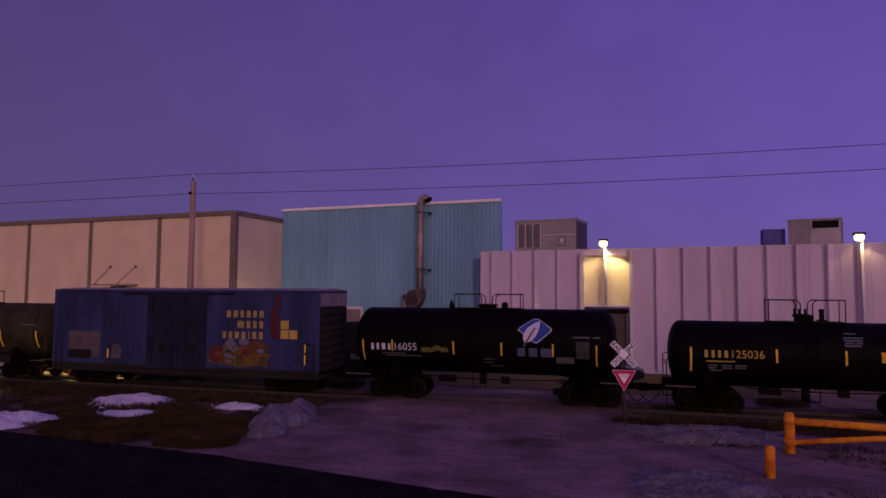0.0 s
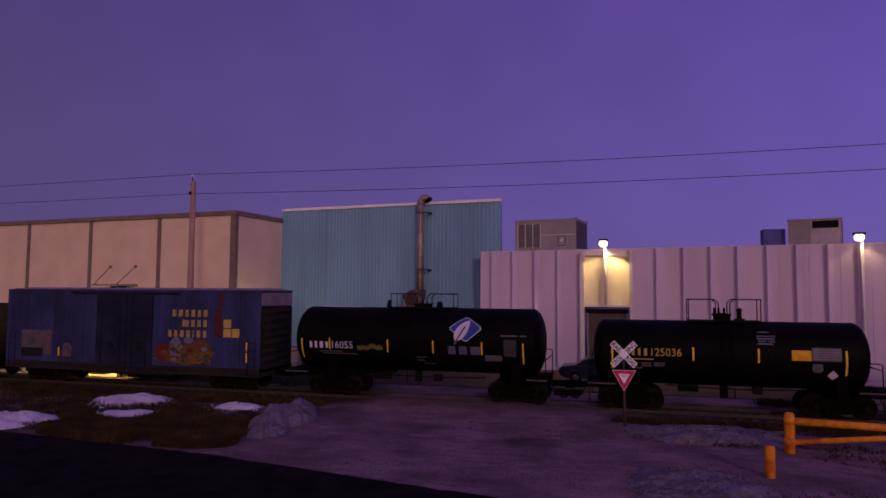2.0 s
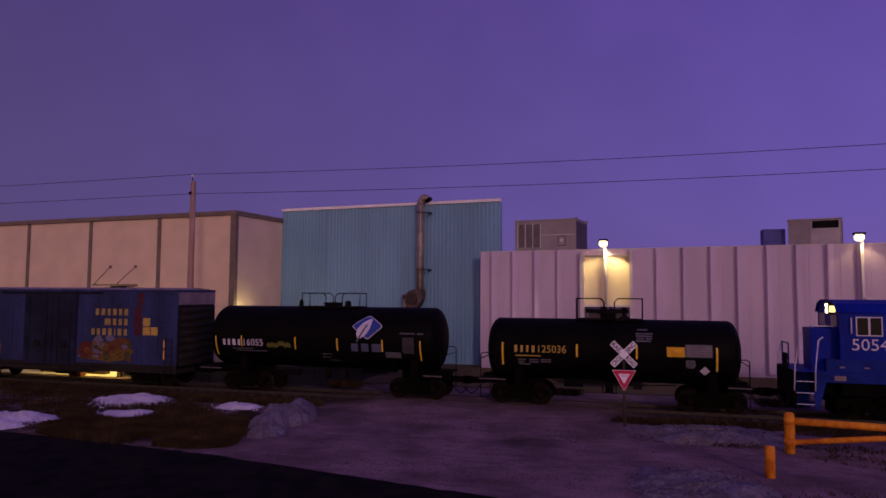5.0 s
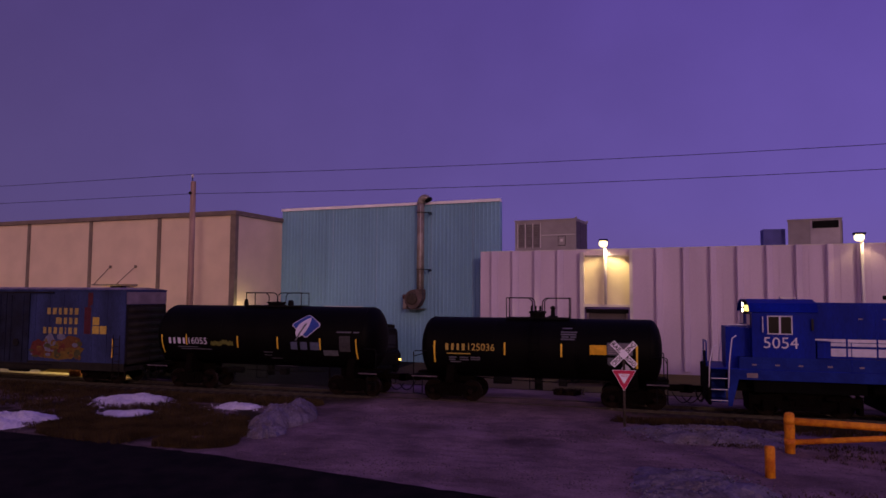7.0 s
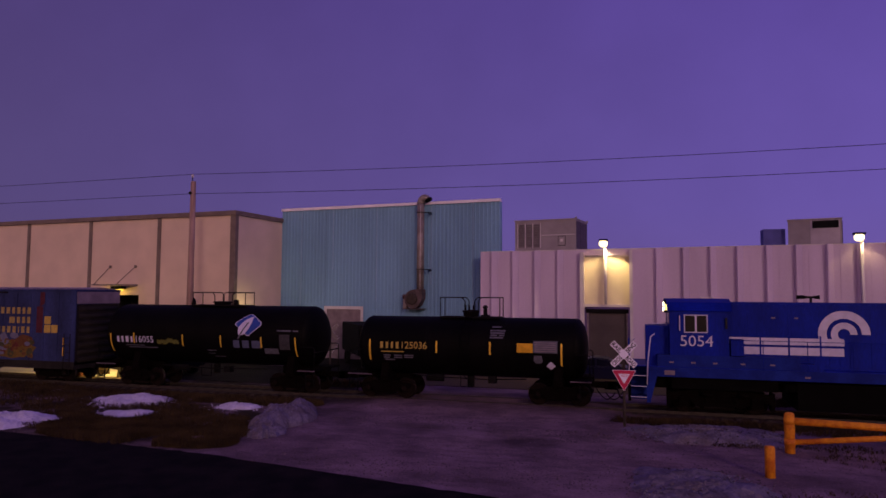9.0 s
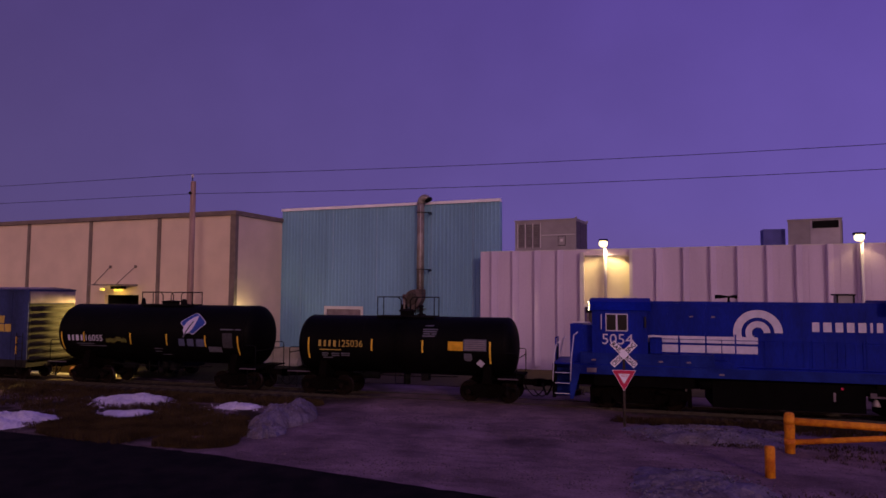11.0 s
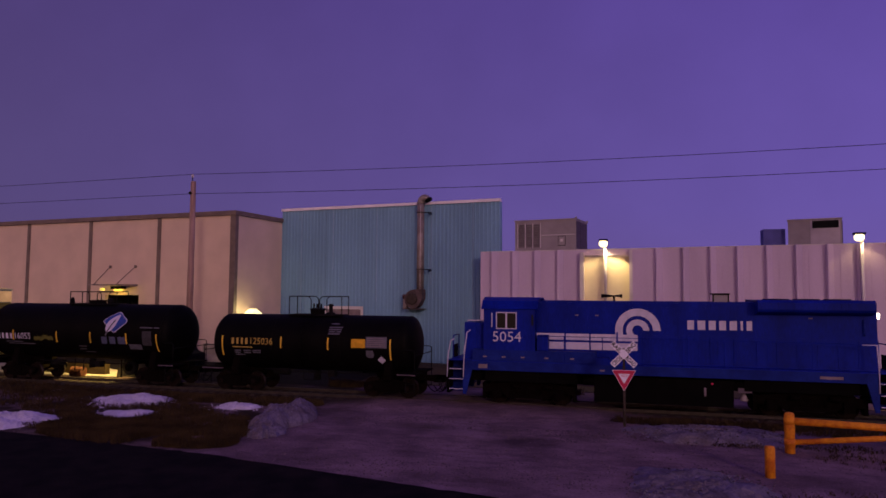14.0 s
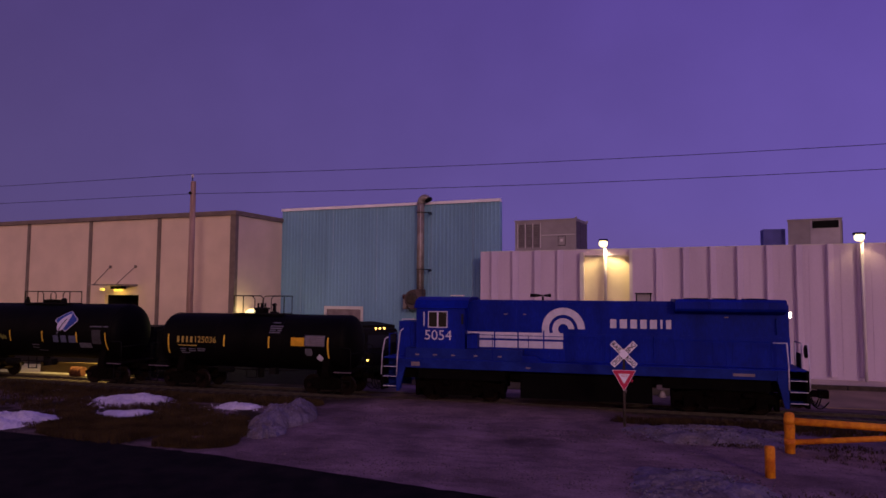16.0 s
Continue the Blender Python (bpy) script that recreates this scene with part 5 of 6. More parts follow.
def dress_leaf(tank, mid, R, zc):
    F = lambda z: arc_to_flat(R, zc, z)
    for x, z0, z1 in ((-11.80, 1.78, 2.70), (-10.37, 2.22, 2.74), (-7.47, 2.15, 2.72), (-5.29, 2.15, 2.72), (-3.04, 2.15, 2.70), (-1.20, 1.78, 2.70)):
        stripe(tank, x - mid, R, zc, F(z0), F(z1), 0.033)
    marking(tank, bars_bm([0.13, 0.12, 0.17, 0.12], 0.30, 0.135), -11.40 - mid, F(2.27), R, zc, M_LETTER, "plain white blocks")
    marking(tank, text_bm("16055", 0.33, 1.05), -10.25 - mid, F(2.27), R, zc, M_LETTER, "white number")
    for i, (x, w, z) in enumerate(((-10.9, 1.15, 2.10), (-10.75, 1.75, 2.00), (-6.1, 0.5, 1.95), (-6.1, 0.4, 1.8), (-5.8, 0.6, 1.65))):
        marking(tank, bm_box(B(), 0, w, -0.004, 0, 0, 0.045), x - mid, F(z), R, zc, M_GREYDEC)
    # green-yellow scribble as plain blobs
    rnd = random.Random(4)
    for i in range(12):
        x = -8.95 + 1.15 * i / 11
        bm = bm_prism(B(), [(0, 0), (0.10, 0.06), (0.06, 0.22), (0.0, 0.26), (-0.06, 0.1)], -0.004, 0)
        marking(tank, bm, x - mid, F(2.22 + rnd.uniform(-0.05, 0.08)), R, zc, material("scribble_green", (0.13, 0.125, 0.03), 0.6, vary=0.3, bump=0))
    # diamond emblem with a leaf, and plain blocks below it
    def diamond(scale, lift):
        """The emblem's rounded diamond in rings, fine enough to bend round the shell."""
        c = [(-0.77, -0.02), (-0.69, 0.11), (-0.11, 0.555), (0.055, 0.575), (0.685, 0.09), (0.705, -0.055), (0.095, -0.585), (-0.035, -0.585)]
        rim = []
        for (xa, za), (xb, zb) in zip(c, c[1:] + c[:1]):
            k = max(1, round(math.hypot(xb - xa, zb - za) / 0.12))
            rim += [(xa + (xb - xa) * i / k, za + (zb - za) * i / k) for i in range(k)]
        out, prev = B(), None
        for j in range(1, 8):
            ring = [out.verts.new((x * scale * j / 7, -lift, z * scale * j / 7)) for x, z in rim]
            if prev:
                for i in range(len(rim)):
                    out.faces.new((prev[i], prev[(i + 1) % len(rim)], ring[(i + 1) % len(rim)], ring[i]))
            else:
                out.faces.new(ring)
            prev = ring
        return out

    marking(tank, diamond(1.0, 0.0), -3.80 - mid, F(3.30), R, zc, M_LETTER, "white diamond emblem edge")
    marking(tank, diamond(0.935, 0.005), -3.80 - mid, F(3.30), R, zc, M_LOGOBLUE, "blue diamond emblem")
    tip, tail = Vector((0.16, 0.40)), Vector((-0.46, -0.56))
    side = Vector((tip.y - tail.y, tail.x - tip.x)).normalized()
    bm, prev = B(), None
    for i in range(13):
        u = i / 12
        p = tail.lerp(tip, u)
        w = 0.02 + 0.235 * math.sin(math.pi * u ** 0.8) ** 0.8 if 0 < i < 12 else 0.01
        row = [bm.verts.new((p.x + side.x * k * w, -0.011, p.y + side.y * k * w)) for k in (-1, -0.5, 0, 0.5, 1)]
        if prev:
            for a in range(4):
                bm.faces.new((prev[a], prev[a + 1], row[a + 1], row[a]))
        prev = row
    marking(tank, bm, -3.80 - mid, F(3.30), R, zc, M_LETTER, "white leaf")
    bm = B()
    for i in range(8):
        p, q = Vector((-0.50, -0.74)).lerp(Vector((-0.02, 0.08)), i / 8), Vector((-0.50, -0.74)).lerp(Vector((-0.02, 0.08)), (i + 1) / 8)
        d = Vector((0.035, -0.02))
        bm.faces.new([bm.verts.new((c.x, -0.015, c.y)) for c in (p - d, p + d, q + d, q - d)])
    marking(tank, bm, -3.80 - mid, F(3.30), R, zc, M_GREYDEC, "leaf stem")
    marking(tank, bars_bm([0.34, 0.36, 0.46], 0.38, 0.16), -4.58 - mid, F(2.14), R, zc, material("dull_blue_blocks", (0.085, 0.09, 0.17), 0.6, bump=0), "dull blue plain blocks")
    marking(tank, bm_box(B(), 0, 0.75, -0.004, 0, 0, 0.30), -2.9 - mid, F(1.88), R, zc, M_GREYDEC, "small grey placard")
    for x, w, z in ((-2.2, 0.75, 2.98), (-1.35, 0.3, 2.98)):
        marking(tank, bm_box(B(), 0, w, -0.004, 0, 0, 0.06), x - mid, F(z), R, zc, M_GREYDEC)
    marking(tank, bm_box(B(), 0, 0.55, -0.004, 0, 0, 0.75), -2.05 - mid, F(2.1), R, zc, material("faint_grey_panel", (0.05, 0.045, 0.055), 0.7, vary=0.4, bump=0))


def dress_number(tank, mid, R, zc):
    F = lambda z: arc_to_flat(R, zc, z)
    for x, z0, z1 in ((2.58, 1.75, 2.72), (5.80, 2.18, 2.72), (8.27, 2.16, 2.72), (11.41, 1.75, 2.72)):
        stripe(tank, x - mid, R, zc, F(z0), F(z1), 0.038)
    marking(tank, bars_bm([0.13, 0.11, 0.10, 0.13], 0.29, 0.14), 3.10 - mid, F(2.33), R, zc, M_YELLET, "plain yellow blocks")
    marking(tank, text_bm("125036", 0.31, 1.20), 4.15 - mid, F(2.33), R, zc, M_YELLET, "yellow number")
    marking(tank, bm_box(B(), 0, 1.1, -0.004, 0, 0, 0.045), 3.15 - mid, F(2.16), R, zc, M_YELLET)
    for x, w, z in ((3.25, 0.35, 1.98), (3.25, 0.3, 1.88), (3.75, 0.4, 1.98), (4.25, 0.45, 1.99), (3.75, 0.4, 1.88), (4.25, 0.42, 1.90), (3.3, 0.5, 1.78)):
        marking(tank, bm_box(B(), 0, w, -0.004, 0, 0, 0.06), x - mid, F(z), R, zc, M_GREYDEC)
    for x, w, z in ((8.3, 0.42, 3.34), (8.24, 0.7, 3.18), (8.24, 0.66, 3.08), (8.28, 0.3, 2.98), (8.65, 0.25, 2.98), (8.24, 0.6, 2.88)):
        marking(tank, bm_box(B(), 0, w, -0.004, 0, 0, 0.07), x - mid, F(z), R, zc, M_GREYDEC, "pale stencil lines")
    marking(tank, bm_box(B(), 0, 0.70, -0.004, 0, 0, 0.40), 9.47 - mid, F(2.30), R, zc, material("orange_yellow_placard", (0.70, 0.36, 0.02), 0.6, bump=0), "yellow placard")
    marking(tank, bm_box(B(), 0, 1.05, -0.004, 0, 0, 0.52), 10.19 - mid, F(2.30), R, zc, M_GREYDEC, "grey data panel")
    for k in range(5):
        marking(tank, bm_box(B(), 0, 0.95, -0.006, -0.0045, 0, 0.035), 10.24 - mid, F(2.36 + 0.09 * k), R, zc, M_PALE)
    marking(tank, bm_prism(B(), [(0, 0.1), (0.1, 0), (0.32, 0), (0.40, 0.12), (0.36, 0.36), (0.02, 0.36)], -0.004, 0), 10.2 - mid, F(1.84), R, zc, M_GREYDEC, "round grey sticker")
    marking(tank, bm_prism(B(), [(0, 0.22), (0.2, 0), (0.40, 0.22), (0.2, 0.44)], -0.004, 0), 10.75 - mid, F(1.56), R, zc, M_LETTER, "white diamond placard")


def dress_plain(tank, mid, R, zc):
    F = lambda z: arc_to_flat(R, zc, z)
    for x in (-30.75, -33.2, -36.6, -41.3):
        stripe(tank, x - mid, R, zc, F(1.8), F(2.7), 0.055)
    marking(tank, bm_box(B(), 0, 0.9, -0.004, 0, 0, 0.06), -31.7 - mid, F(3.0), R, zc, M_GREYDEC)


build_tank_car(-12.45, -0.36, 1.49, 2.69, (-10.35, -1.55), "black tank car with a blue diamond leaf emblem", dress_leaf, (-7.68, -4.60, 4.84))
build_tank_car(1.74, 12.48, 1.36, 2.41, (3.30, 11.25), "short black tank car with yellow lettering and placard", dress_number, (5.72, 8.55, 4.68), small=True)
build_tank_car(-42.6, -30.35, 1.49, 2.69, (-40.5, -32.4), "grimy dark tank car, toned olive for lamplight, with yellow stripes", dress_plain, (-38.2, -35.2, 4.84), paint=M_LAMPTANK)


def build_boxcar():
    s0, s1 = -29.46, -13.97
    mid = (s0 + s1) / 2
    t = thing("boxcar", "faded blue boxcar with yellow lettering and spray paint", "rail car", "cars of the train", at=(mid, 0, 0))
    h = (s1 - s0) / 2
    W, Z0, Z1 = 1.56, 0.98, 4.86
    body = box_part("body", t, M_BOX, -h + 0.06, h - 0.06, -W, W, Z0, Z1, label="faded blue steel side")
    # vertical side posts and sills
    x = -h + 0.35
    dl, dr = -23.56 - mid, -20.14 - mid
    while x < h - 0.2:
        if not dl - 0.1 < x < dr + 0.1:
            box_part("side_post", body, M_BOX, x - 0.045, x + 0.045, -W - 0.025, -W, Z0 + 0.1, Z1 - 0.1)
        x += 0.93
    box_part("top_chord", body, M_BOX, -h, h, -W - 0.05, W + 0.05, Z1, Z1 + 0.10, 0.01)
    box_part("side_sill", body, M_BOXEND, -h, h, -W - 0.055, W + 0.055, 0.74, Z0 + 0.16, 0.01, "dark brown side sill")
    box_part("corner_post", body, M_BOX, h - 0.32, h, -W - 0.05, -W, Z0, Z1, 0.01)
    box_part("corner_post", body, M_BOX, -h, -h + 0.32, -W - 0.05, -W, Z0, Z1, 0.01)
    # the end's colour is kept dark to hold its unlit look
    # ribbed ends, with a pale top panel
    for s in (-1, 1):
        for i in range(8):
            z = Z0 + 0.22 + i * 0.385
            bm = bm_tube(B(), (s * (h - 0.11), -W + 0.18, z), (s * (h - 0.11), W - 0.18, z), 0.175, 12)
            part("end_rib", bm, M_BOXEND, body, "ribbed end painted dark to read as unlit")
        a, b = sorted((s * (h - 0.06), s * h))
        box_part("end_cap", body, M_BOXEND, a, b, -W + 0.04, W, Z0, Z1 - 0.7)
        box_part("end_top", body, M_PALE, a, b + (0.02 if s > 0 else 0), -W + 0.04, W - 0.02, Z1 - 0.66, Z1 - 0.02, 0.01, "pale panel at the top of the end")
    # roof with cross ribs
    bm = bm_prism(B(), [(-W - 0.05, Z1 + 0.10), (W + 0.05, Z1 + 0.10), (0.0, Z1 + 0.22)], -h, h)
    shift(bm, Matrix.Rotation(radians(90), 4, "Z"))
    r = part("roof", bm, M_BOXROOF, t, "weathered galvanised roof")
    for i in range(18):
        x = -h + 0.4 + i * (2 * h - 0.8) / 17
        box_part("roof_rib", r, M_BOXROOF, x - 0.04, x + 0.04, -W, W, Z1 + 0.12, Z1 + 0.155)
    # double sliding doors
    m = -21.68 - mid
    for a, b in ((dl, m - 0.03), (m + 0.03, dr)):
        d = box_part("sliding_door", t, M_BOXDOOR, a, b, -W - 0.09, -W - 0.03, Z0 + 0.05, Z1 - 0.12, 0.01, "blue plug door")
        for z in (1.75, 2.55, 3.35, 4.1):
            box_part("door_rib", d, M_BOXDOOR, a + 0.08, b - 0.08, -W - 0.13, -W - 0.09, z - 0.05, z + 0.05, 0.01)
        for x in (a + 0.35, b - 0.35):
            part("lock_rod", bm_tube(B(), (x, -W - 0.13, Z0 + 0.15), (x, -W - 0.13, Z1 - 0.25), 0.025), M_BOXDOOR, d)
        part("door_wheel", shift(bm_lathe(B(), [(-0.16, 0.16), (-0.16, 0.2), (-0.12, 0.2), (-0.12, 0.16)], 18, "y"), Matrix.Translation(((a + b) / 2, -W, 2.1))), M_BOXDK, d)
    box_part("door_track", t, M_BOXDK, dl - 1.6, dr + 1.6, -W - 0.12, -W - 0.05, Z0 - 0.05, Z0 + 0.04)
    box_part("door_track", t, M_BOXDK, dl - 1.6, dr + 1.6, -W - 0.12, -W - 0.05, Z1 - 0.11, Z1 - 0.04)
    Y = -W - 0.027

    def flat(bm, x, z, mat, label="", lift=0.0):
        return part("marking", shift(bm, Matrix.Translation((x - mid, Y - lift, z))), mat, body, label)

    # three rows of plain yellow blocks where the name stands
    for x, z, widths in ((-18.98, 3.63, [0.22, 0.24, 0.18, 0.23, 0.18, 0.23]), (-18.38, 3.12, [0.36, 0.2, 0.2, 0.2]), (-19.20, 2.60, [0.2, 0.19, 0.22, 0.22, 0.07, 0.22, 0.19])):
        gap = 0.15
        flat(bars_bm(widths, 0.34, gap), x, z, M_DULLYEL, "plain yellow blocks")
    for x, z in ((-16.02, 3.10), (-16.02, 2.64), (-15.55, 2.64)):
        flat(bm_box(B(), 0, 0.42, -0.004, 0, 0, 0.41), x, z, M_YELLET, "yellow square")
    flat(bm_box(B(), 0, 0.42, -0.004, 0, 0, 1.4), -16.55, 2.63, M_RED, "faded red panel")
    flat(bm_prism(B(), [(0, 0), (0.3, 0.2), (0.3, 0.8), (0, 0.8)], -0.004, 0), -16.35, 4.0, M_RED)
    flat(bm_box(B(), 0, 2.0, -0.004, 0, 0.10, 1.40), -28.45, 1.38, M_DULLPALE, "pale repainted patch")
    flat(bm_box(B(), 0, 1.45, -0.006, -0.0045, 0, 0.45), -28.45, 1.38, M_BOXDK)
    flat(bm_prism(B(), [(0, 0), (0.6, 0.0), (0.66, 0.5), (0.4, 0.75), (0.1, 0.7)], -0.004, 0), -25.75, 1.42, M_DULLPALE, "pale paint smear")
    for x in (-26.0, -22.65, -20.95, -14.75):
        flat(bm_box(B(), 0, 0.09, -0.008, 0, 0, 0.46), x, 1.44, M_YELLOW, "yellow reflective stripe")
    flat(bm_box(B(), 0, 0.09, -0.008, 0, 0, 0.40), -14.75, 2.0, M_YELLOW, "yellow reflective stripe")
    # spray paint: plain overlapping colour shapes
    rnd = random.Random(11)
    cols = [material("spray_yellow", (0.15, 0.085, 0.018), 0.6, vary=0.3, bump=0), material("spray_red", (0.10, 0.018, 0.018), 0.6, vary=0.3, bump=0), material("spray_orange", (0.12, 0.045, 0.018), 0.6, vary=0.3, bump=0), material("spray_pale", (0.14, 0.13, 0.22), 0.6, vary=0.2, bump=0), material("spray_green", (0.06, 0.055, 0.025), 0.6, vary=0.3, bump=0)]

    def blob(cx, cz, rx, rz, mat, k, seed):
        pts = [(cx + rx * math.cos(a) * (1 + 0.3 * noise.noise((math.cos(a) * 2 + seed, math.sin(a) * 2, 0))), cz + rz * math.sin(a) * (1 + 0.3 * noise.noise((math.cos(a) * 2, math.sin(a) * 2 + seed, 3)))) for a in [2 * math.pi * i / 22 for i in range(22)]]
        flat(bm_prism(B(), pts, -0.003, 0), 0, 0, mat, "spray paint", 0.003 * k)

    blob(-18.35, 1.72, 1.75, 0.50, cols[0], 1, 3)
    blob(-19.55, 1.78, 0.45, 0.48, cols[1], 2, 5)
    blob(-17.3, 2.15, 0.60, 0.36, cols[2], 2, 7)
    blob(-18.75, 2.05, 0.38, 0.55, cols[3], 3, 9)
    blob(-18.0, 2.45, 0.28, 0.16, cols[3], 4, 2)
    blob(-17.4, 1.60, 0.42, 0.30, cols[0], 4, 12)
    blob(-18.2, 1.55, 0.22, 0.26, cols[4], 5, 14)
    blob(-17.9, 1.9, 0.20, 0.22, cols[1], 5, 17)
    blob(-16.9, 1.55, 0.22, 0.26, cols[4], 5, 21)
    blob(-19.0, 1.5, 0.3, 0.18, cols[2], 5, 26)
    for i in range(46):
        u, w = rnd.uniform(-20.0, -16.75), rnd.uniform(1.36, 2.25)
        if w > 2.0 and u < -19.3:
            continue
        blob(u, w, rnd.uniform(0.06, 0.24), rnd.uniform(0.04, 0.13), cols[rnd.choice((0, 0, 1, 2, 2, 3, 4, 4))], 6 + i * 0.1, 30 + i)
    # ladders and running gear
    for x in (h - 0.25, -h + 0.65):
        bm = B()
        for dx in (-0.2, 0.2):
            bm_path(bm, [(x + dx - 0.2, -W - 0.10, 0.45), (x + dx - 0.2, -W - 0.10, 2.6)], 0.018, 6)
        for i in range(6):
            bm_path(bm, [(x - 0.4, -W - 0.10, 0.5 + 0.38 * i), (x, -W - 0.10, 0.5 + 0.38 * i)], 0.016, 6)
        part("ladder", bm, M_BOXDK, t)
    box_part("underframe", t, M_BOXDK, -h - 0.1, h + 0.1, -0.4, 0.4, 0.72, 0.86)
    bm = bm_prism(B(), [(-3.4, 0.86), (3.4, 0.86), (2.6, 0.62), (-2.6, 0.62)], -W + 0.1, -W + 0.16)
    part("side_sill_drop", bm, M_BOXDK, t)
    part("air_reservoir", bm_tube(B(), (-0.3, -0.9, 0.62), (0.9, -0.9, 0.62), 0.19, 14), M_DARK, t)
    for k, tx in enumerate((-27.45, -15.95)):
        build_freight_truck(t, tx - mid)
        build_coupler(t, (-h if k == 0 else h), -1 if k == 0 else 1)
    ROLLING.append((t, mid))


build_boxcar()


def build_locomotive():
    s0, s1 = 14.12, 32.03
    mid = (s0 + s1) / 2
    X = lambda s: s - mid
    t = thing("locomotive", "bright blue diesel road switcher with white lettering", "locomotive", "cars of the train", at=(mid, 0, 0))
    W = 1.5
    HY = 0.92   # half width of the long hood
    # frame and walkways
    box_part("frame_sill", t, M_LOCODUST, X(15.325), X(30.825), -W, W, 1.50, 1.88, 0.02, "blue side sill")
    box_part("deck", t, M_LOCO, X(14.25), X(31.9), -W + 0.02, W - 0.02, 1.88, 1.93)
    sk = box_part("side_box", t, M_LOCODUST, X(15.35), X(20.7), -W, -HY, 1.93, 2.40, 0.02, "blue equipment boxes along the walkway")
    box_part("side_box", t, M_LOCO, X(15.35), X(20.7), HY, W, 1.93, 2.40, 0.02)
    bm = bm_prism(B(), [(X(20.7), 1.93), (X(21.6), 1.93), (X(21.2), 2.17), (X(20.7), 2.17)], -W, -HY)
    part("walkway_step", bm, M_LOCO, t)
    for s in (15.82, 16.66, 17.5, 18.53, 19.62):
        box_part("grab_tag", sk, M_PALE, X(s), X(s) + 0.17, -W - 0.012, -W, 2.07, 2.13)
    # long hood
    hood = part("long_hood", soften(bm_box(B(), X(18.1), X(31.42), -HY, HY, 1.93, 4.50), 0.10, 3), M_LOCO, t, "blue long hood")
    box_part("hood_roof", hood, M_LOCO, X(18.3), X(27.1), -HY + 0.12, HY - 0.12, 4.50, 4.58, 0.03)
    s = 18.9
    while s < 31.2:
        box_part("hood_door", hood, M_LOCO, X(s) + 0.02, X(s) + 0.70, -HY - 0.018, -HY, 2.05, 3.15, 0.008)
        s += 0.74
    s = 18.9
    while s < 26.6:
        box_part("hood_panel", hood, M_LOCO, X(s) + 0.02, X(s) + 1.44, -HY - 0.012, -HY, 3.22, 4.30, 0.006)
        s += 1.48
    for s in (19.8, 20.65, 29.0):
        box_part("latch_plate", hood, M_PALE, X(s), X(s) + 0.15, -HY - 0.03, -HY, 3.93, 3.98)
    # flared radiator section
    bm = bm_prism(B(), [(-HY + 0.0, 4.08), (-1.42, 4.20), (-1.48, 4.30), (-1.48, 4.58), (-1.35, 4.68), (1.35, 4.68), (1.48, 4.58), (1.48, 4.30), (1.42, 4.20), (HY, 4.08)], X(27.05), X(31.25))
    for v in bm.verts:
        v.co = Vector((v.co.y, v.co.x, v.co.z))
    bmesh.ops.recalc_face_normals(bm, faces=bm.faces)
    rad = part("radiator_wing", bm, M_LOCO, t, "flared radiator section")
    for i in range(14):
        a = X(27.25) + i * 0.28
        box_part("radiator_slat", rad, M_LOCO, a, a + 0.05, -1.495, -1.475, 4.30, 4.58)
    for i in range(3):
        part("fan_grille", shift(bm_lathe(B(), [(4.66, 0.5), (4.72, 0.5), (4.73, 0.1)], 24, "z"), Matrix.Translation((X(28.0) + i * 1.15, 0, 0))), M_DARK, rad)
    # cab
    bm = bm_prism(B(), [(-W, 2.40), (-W, 4.20), (-1.25, 4.52), (-0.7, 4.66), (0.7, 4.66), (1.25, 4.52), (W, 4.20), (W, 2.40)], X(15.85), X(18.12))
    for v in bm.verts:
        v.co = Vector((v.co.y, v.co.x, v.co.z))
    bmesh.ops.recalc_face_normals(bm, faces=bm.faces)
    cab = part("cab", bm, M_LOCO, t, "blue cab with side windows")
    bm = bm_prism(B(), [(-W - 0.06, 4.20), (-1.27, 4.56), (-0.7, 4.71), (0.7, 4.71), (1.27, 4.56), (W + 0.06, 4.20), (W, 4.18), (1.22, 4.50), (0.7, 4.655), (-0.7, 4.655), (-1.22, 4.50), (-W, 4.18)], X(15.75), X(18.25))
    for v in bm.verts:
        v.co = Vector((v.co.y, v.co.x, v.co.z))
    bmesh.ops.recalc_face_normals(bm, faces=bm.faces)
    part("cab_roof", bm, M_LOCO, cab)
    win = box_part("cab_window", cab, M_CABGLASS, X(16.45), X(17.28), -W - 0.012, -W, 3.36, 4.02, label="dark sliding window in a pale frame")
    for x0, x1, z0, z1 in ((16.41, 16.45, 3.32, 4.06), (17.28, 17.32, 3.32, 4.06), (16.45, 17.28, 3.32, 3.36), (16.45, 17.28, 4.02, 4.06), (16.83, 16.90, 3.36, 4.02)):
        box_part("window_frame", win, M_LETTER, X(x0), X(x1), -W - 0.03, -W, z0, z1)
    box_part("wind_deflector", cab, M_LETTER, X(16.22), X(16.25), -W - 0.12, -W, 3.4, 4.02)
    box_part("mirror", cab, M_GLASS, X(17.98), X(18.06), -W - 0.09, -W, 3.5, 3.95)
    box_part("front_window", cab, M_GLASS, X(15.83), X(15.86), -1.2, -0.4, 3.65, 4.15)
    box_part("front_window", cab, M_GLASS, X(15.83), X(15.86), 0.4, 1.2, 3.65, 4.15)
    # headlight box and number board over the windscreen
    hb = box_part("headlight_box", cab, M_DARK, X(15.69), X(15.86), -0.66, -0.30, 4.10, 4.62, 0.02)
    for z in (4.25, 4.48):
        part("headlight", shift(bm_lathe(B(), [(-0.03, 0.04), (-0.03, 0.085), (0.02, 0.085)], 14, "x"), Matrix.Translation((X(15.68), -0.48, z))), M_HEAD, hb, "lit headlight")
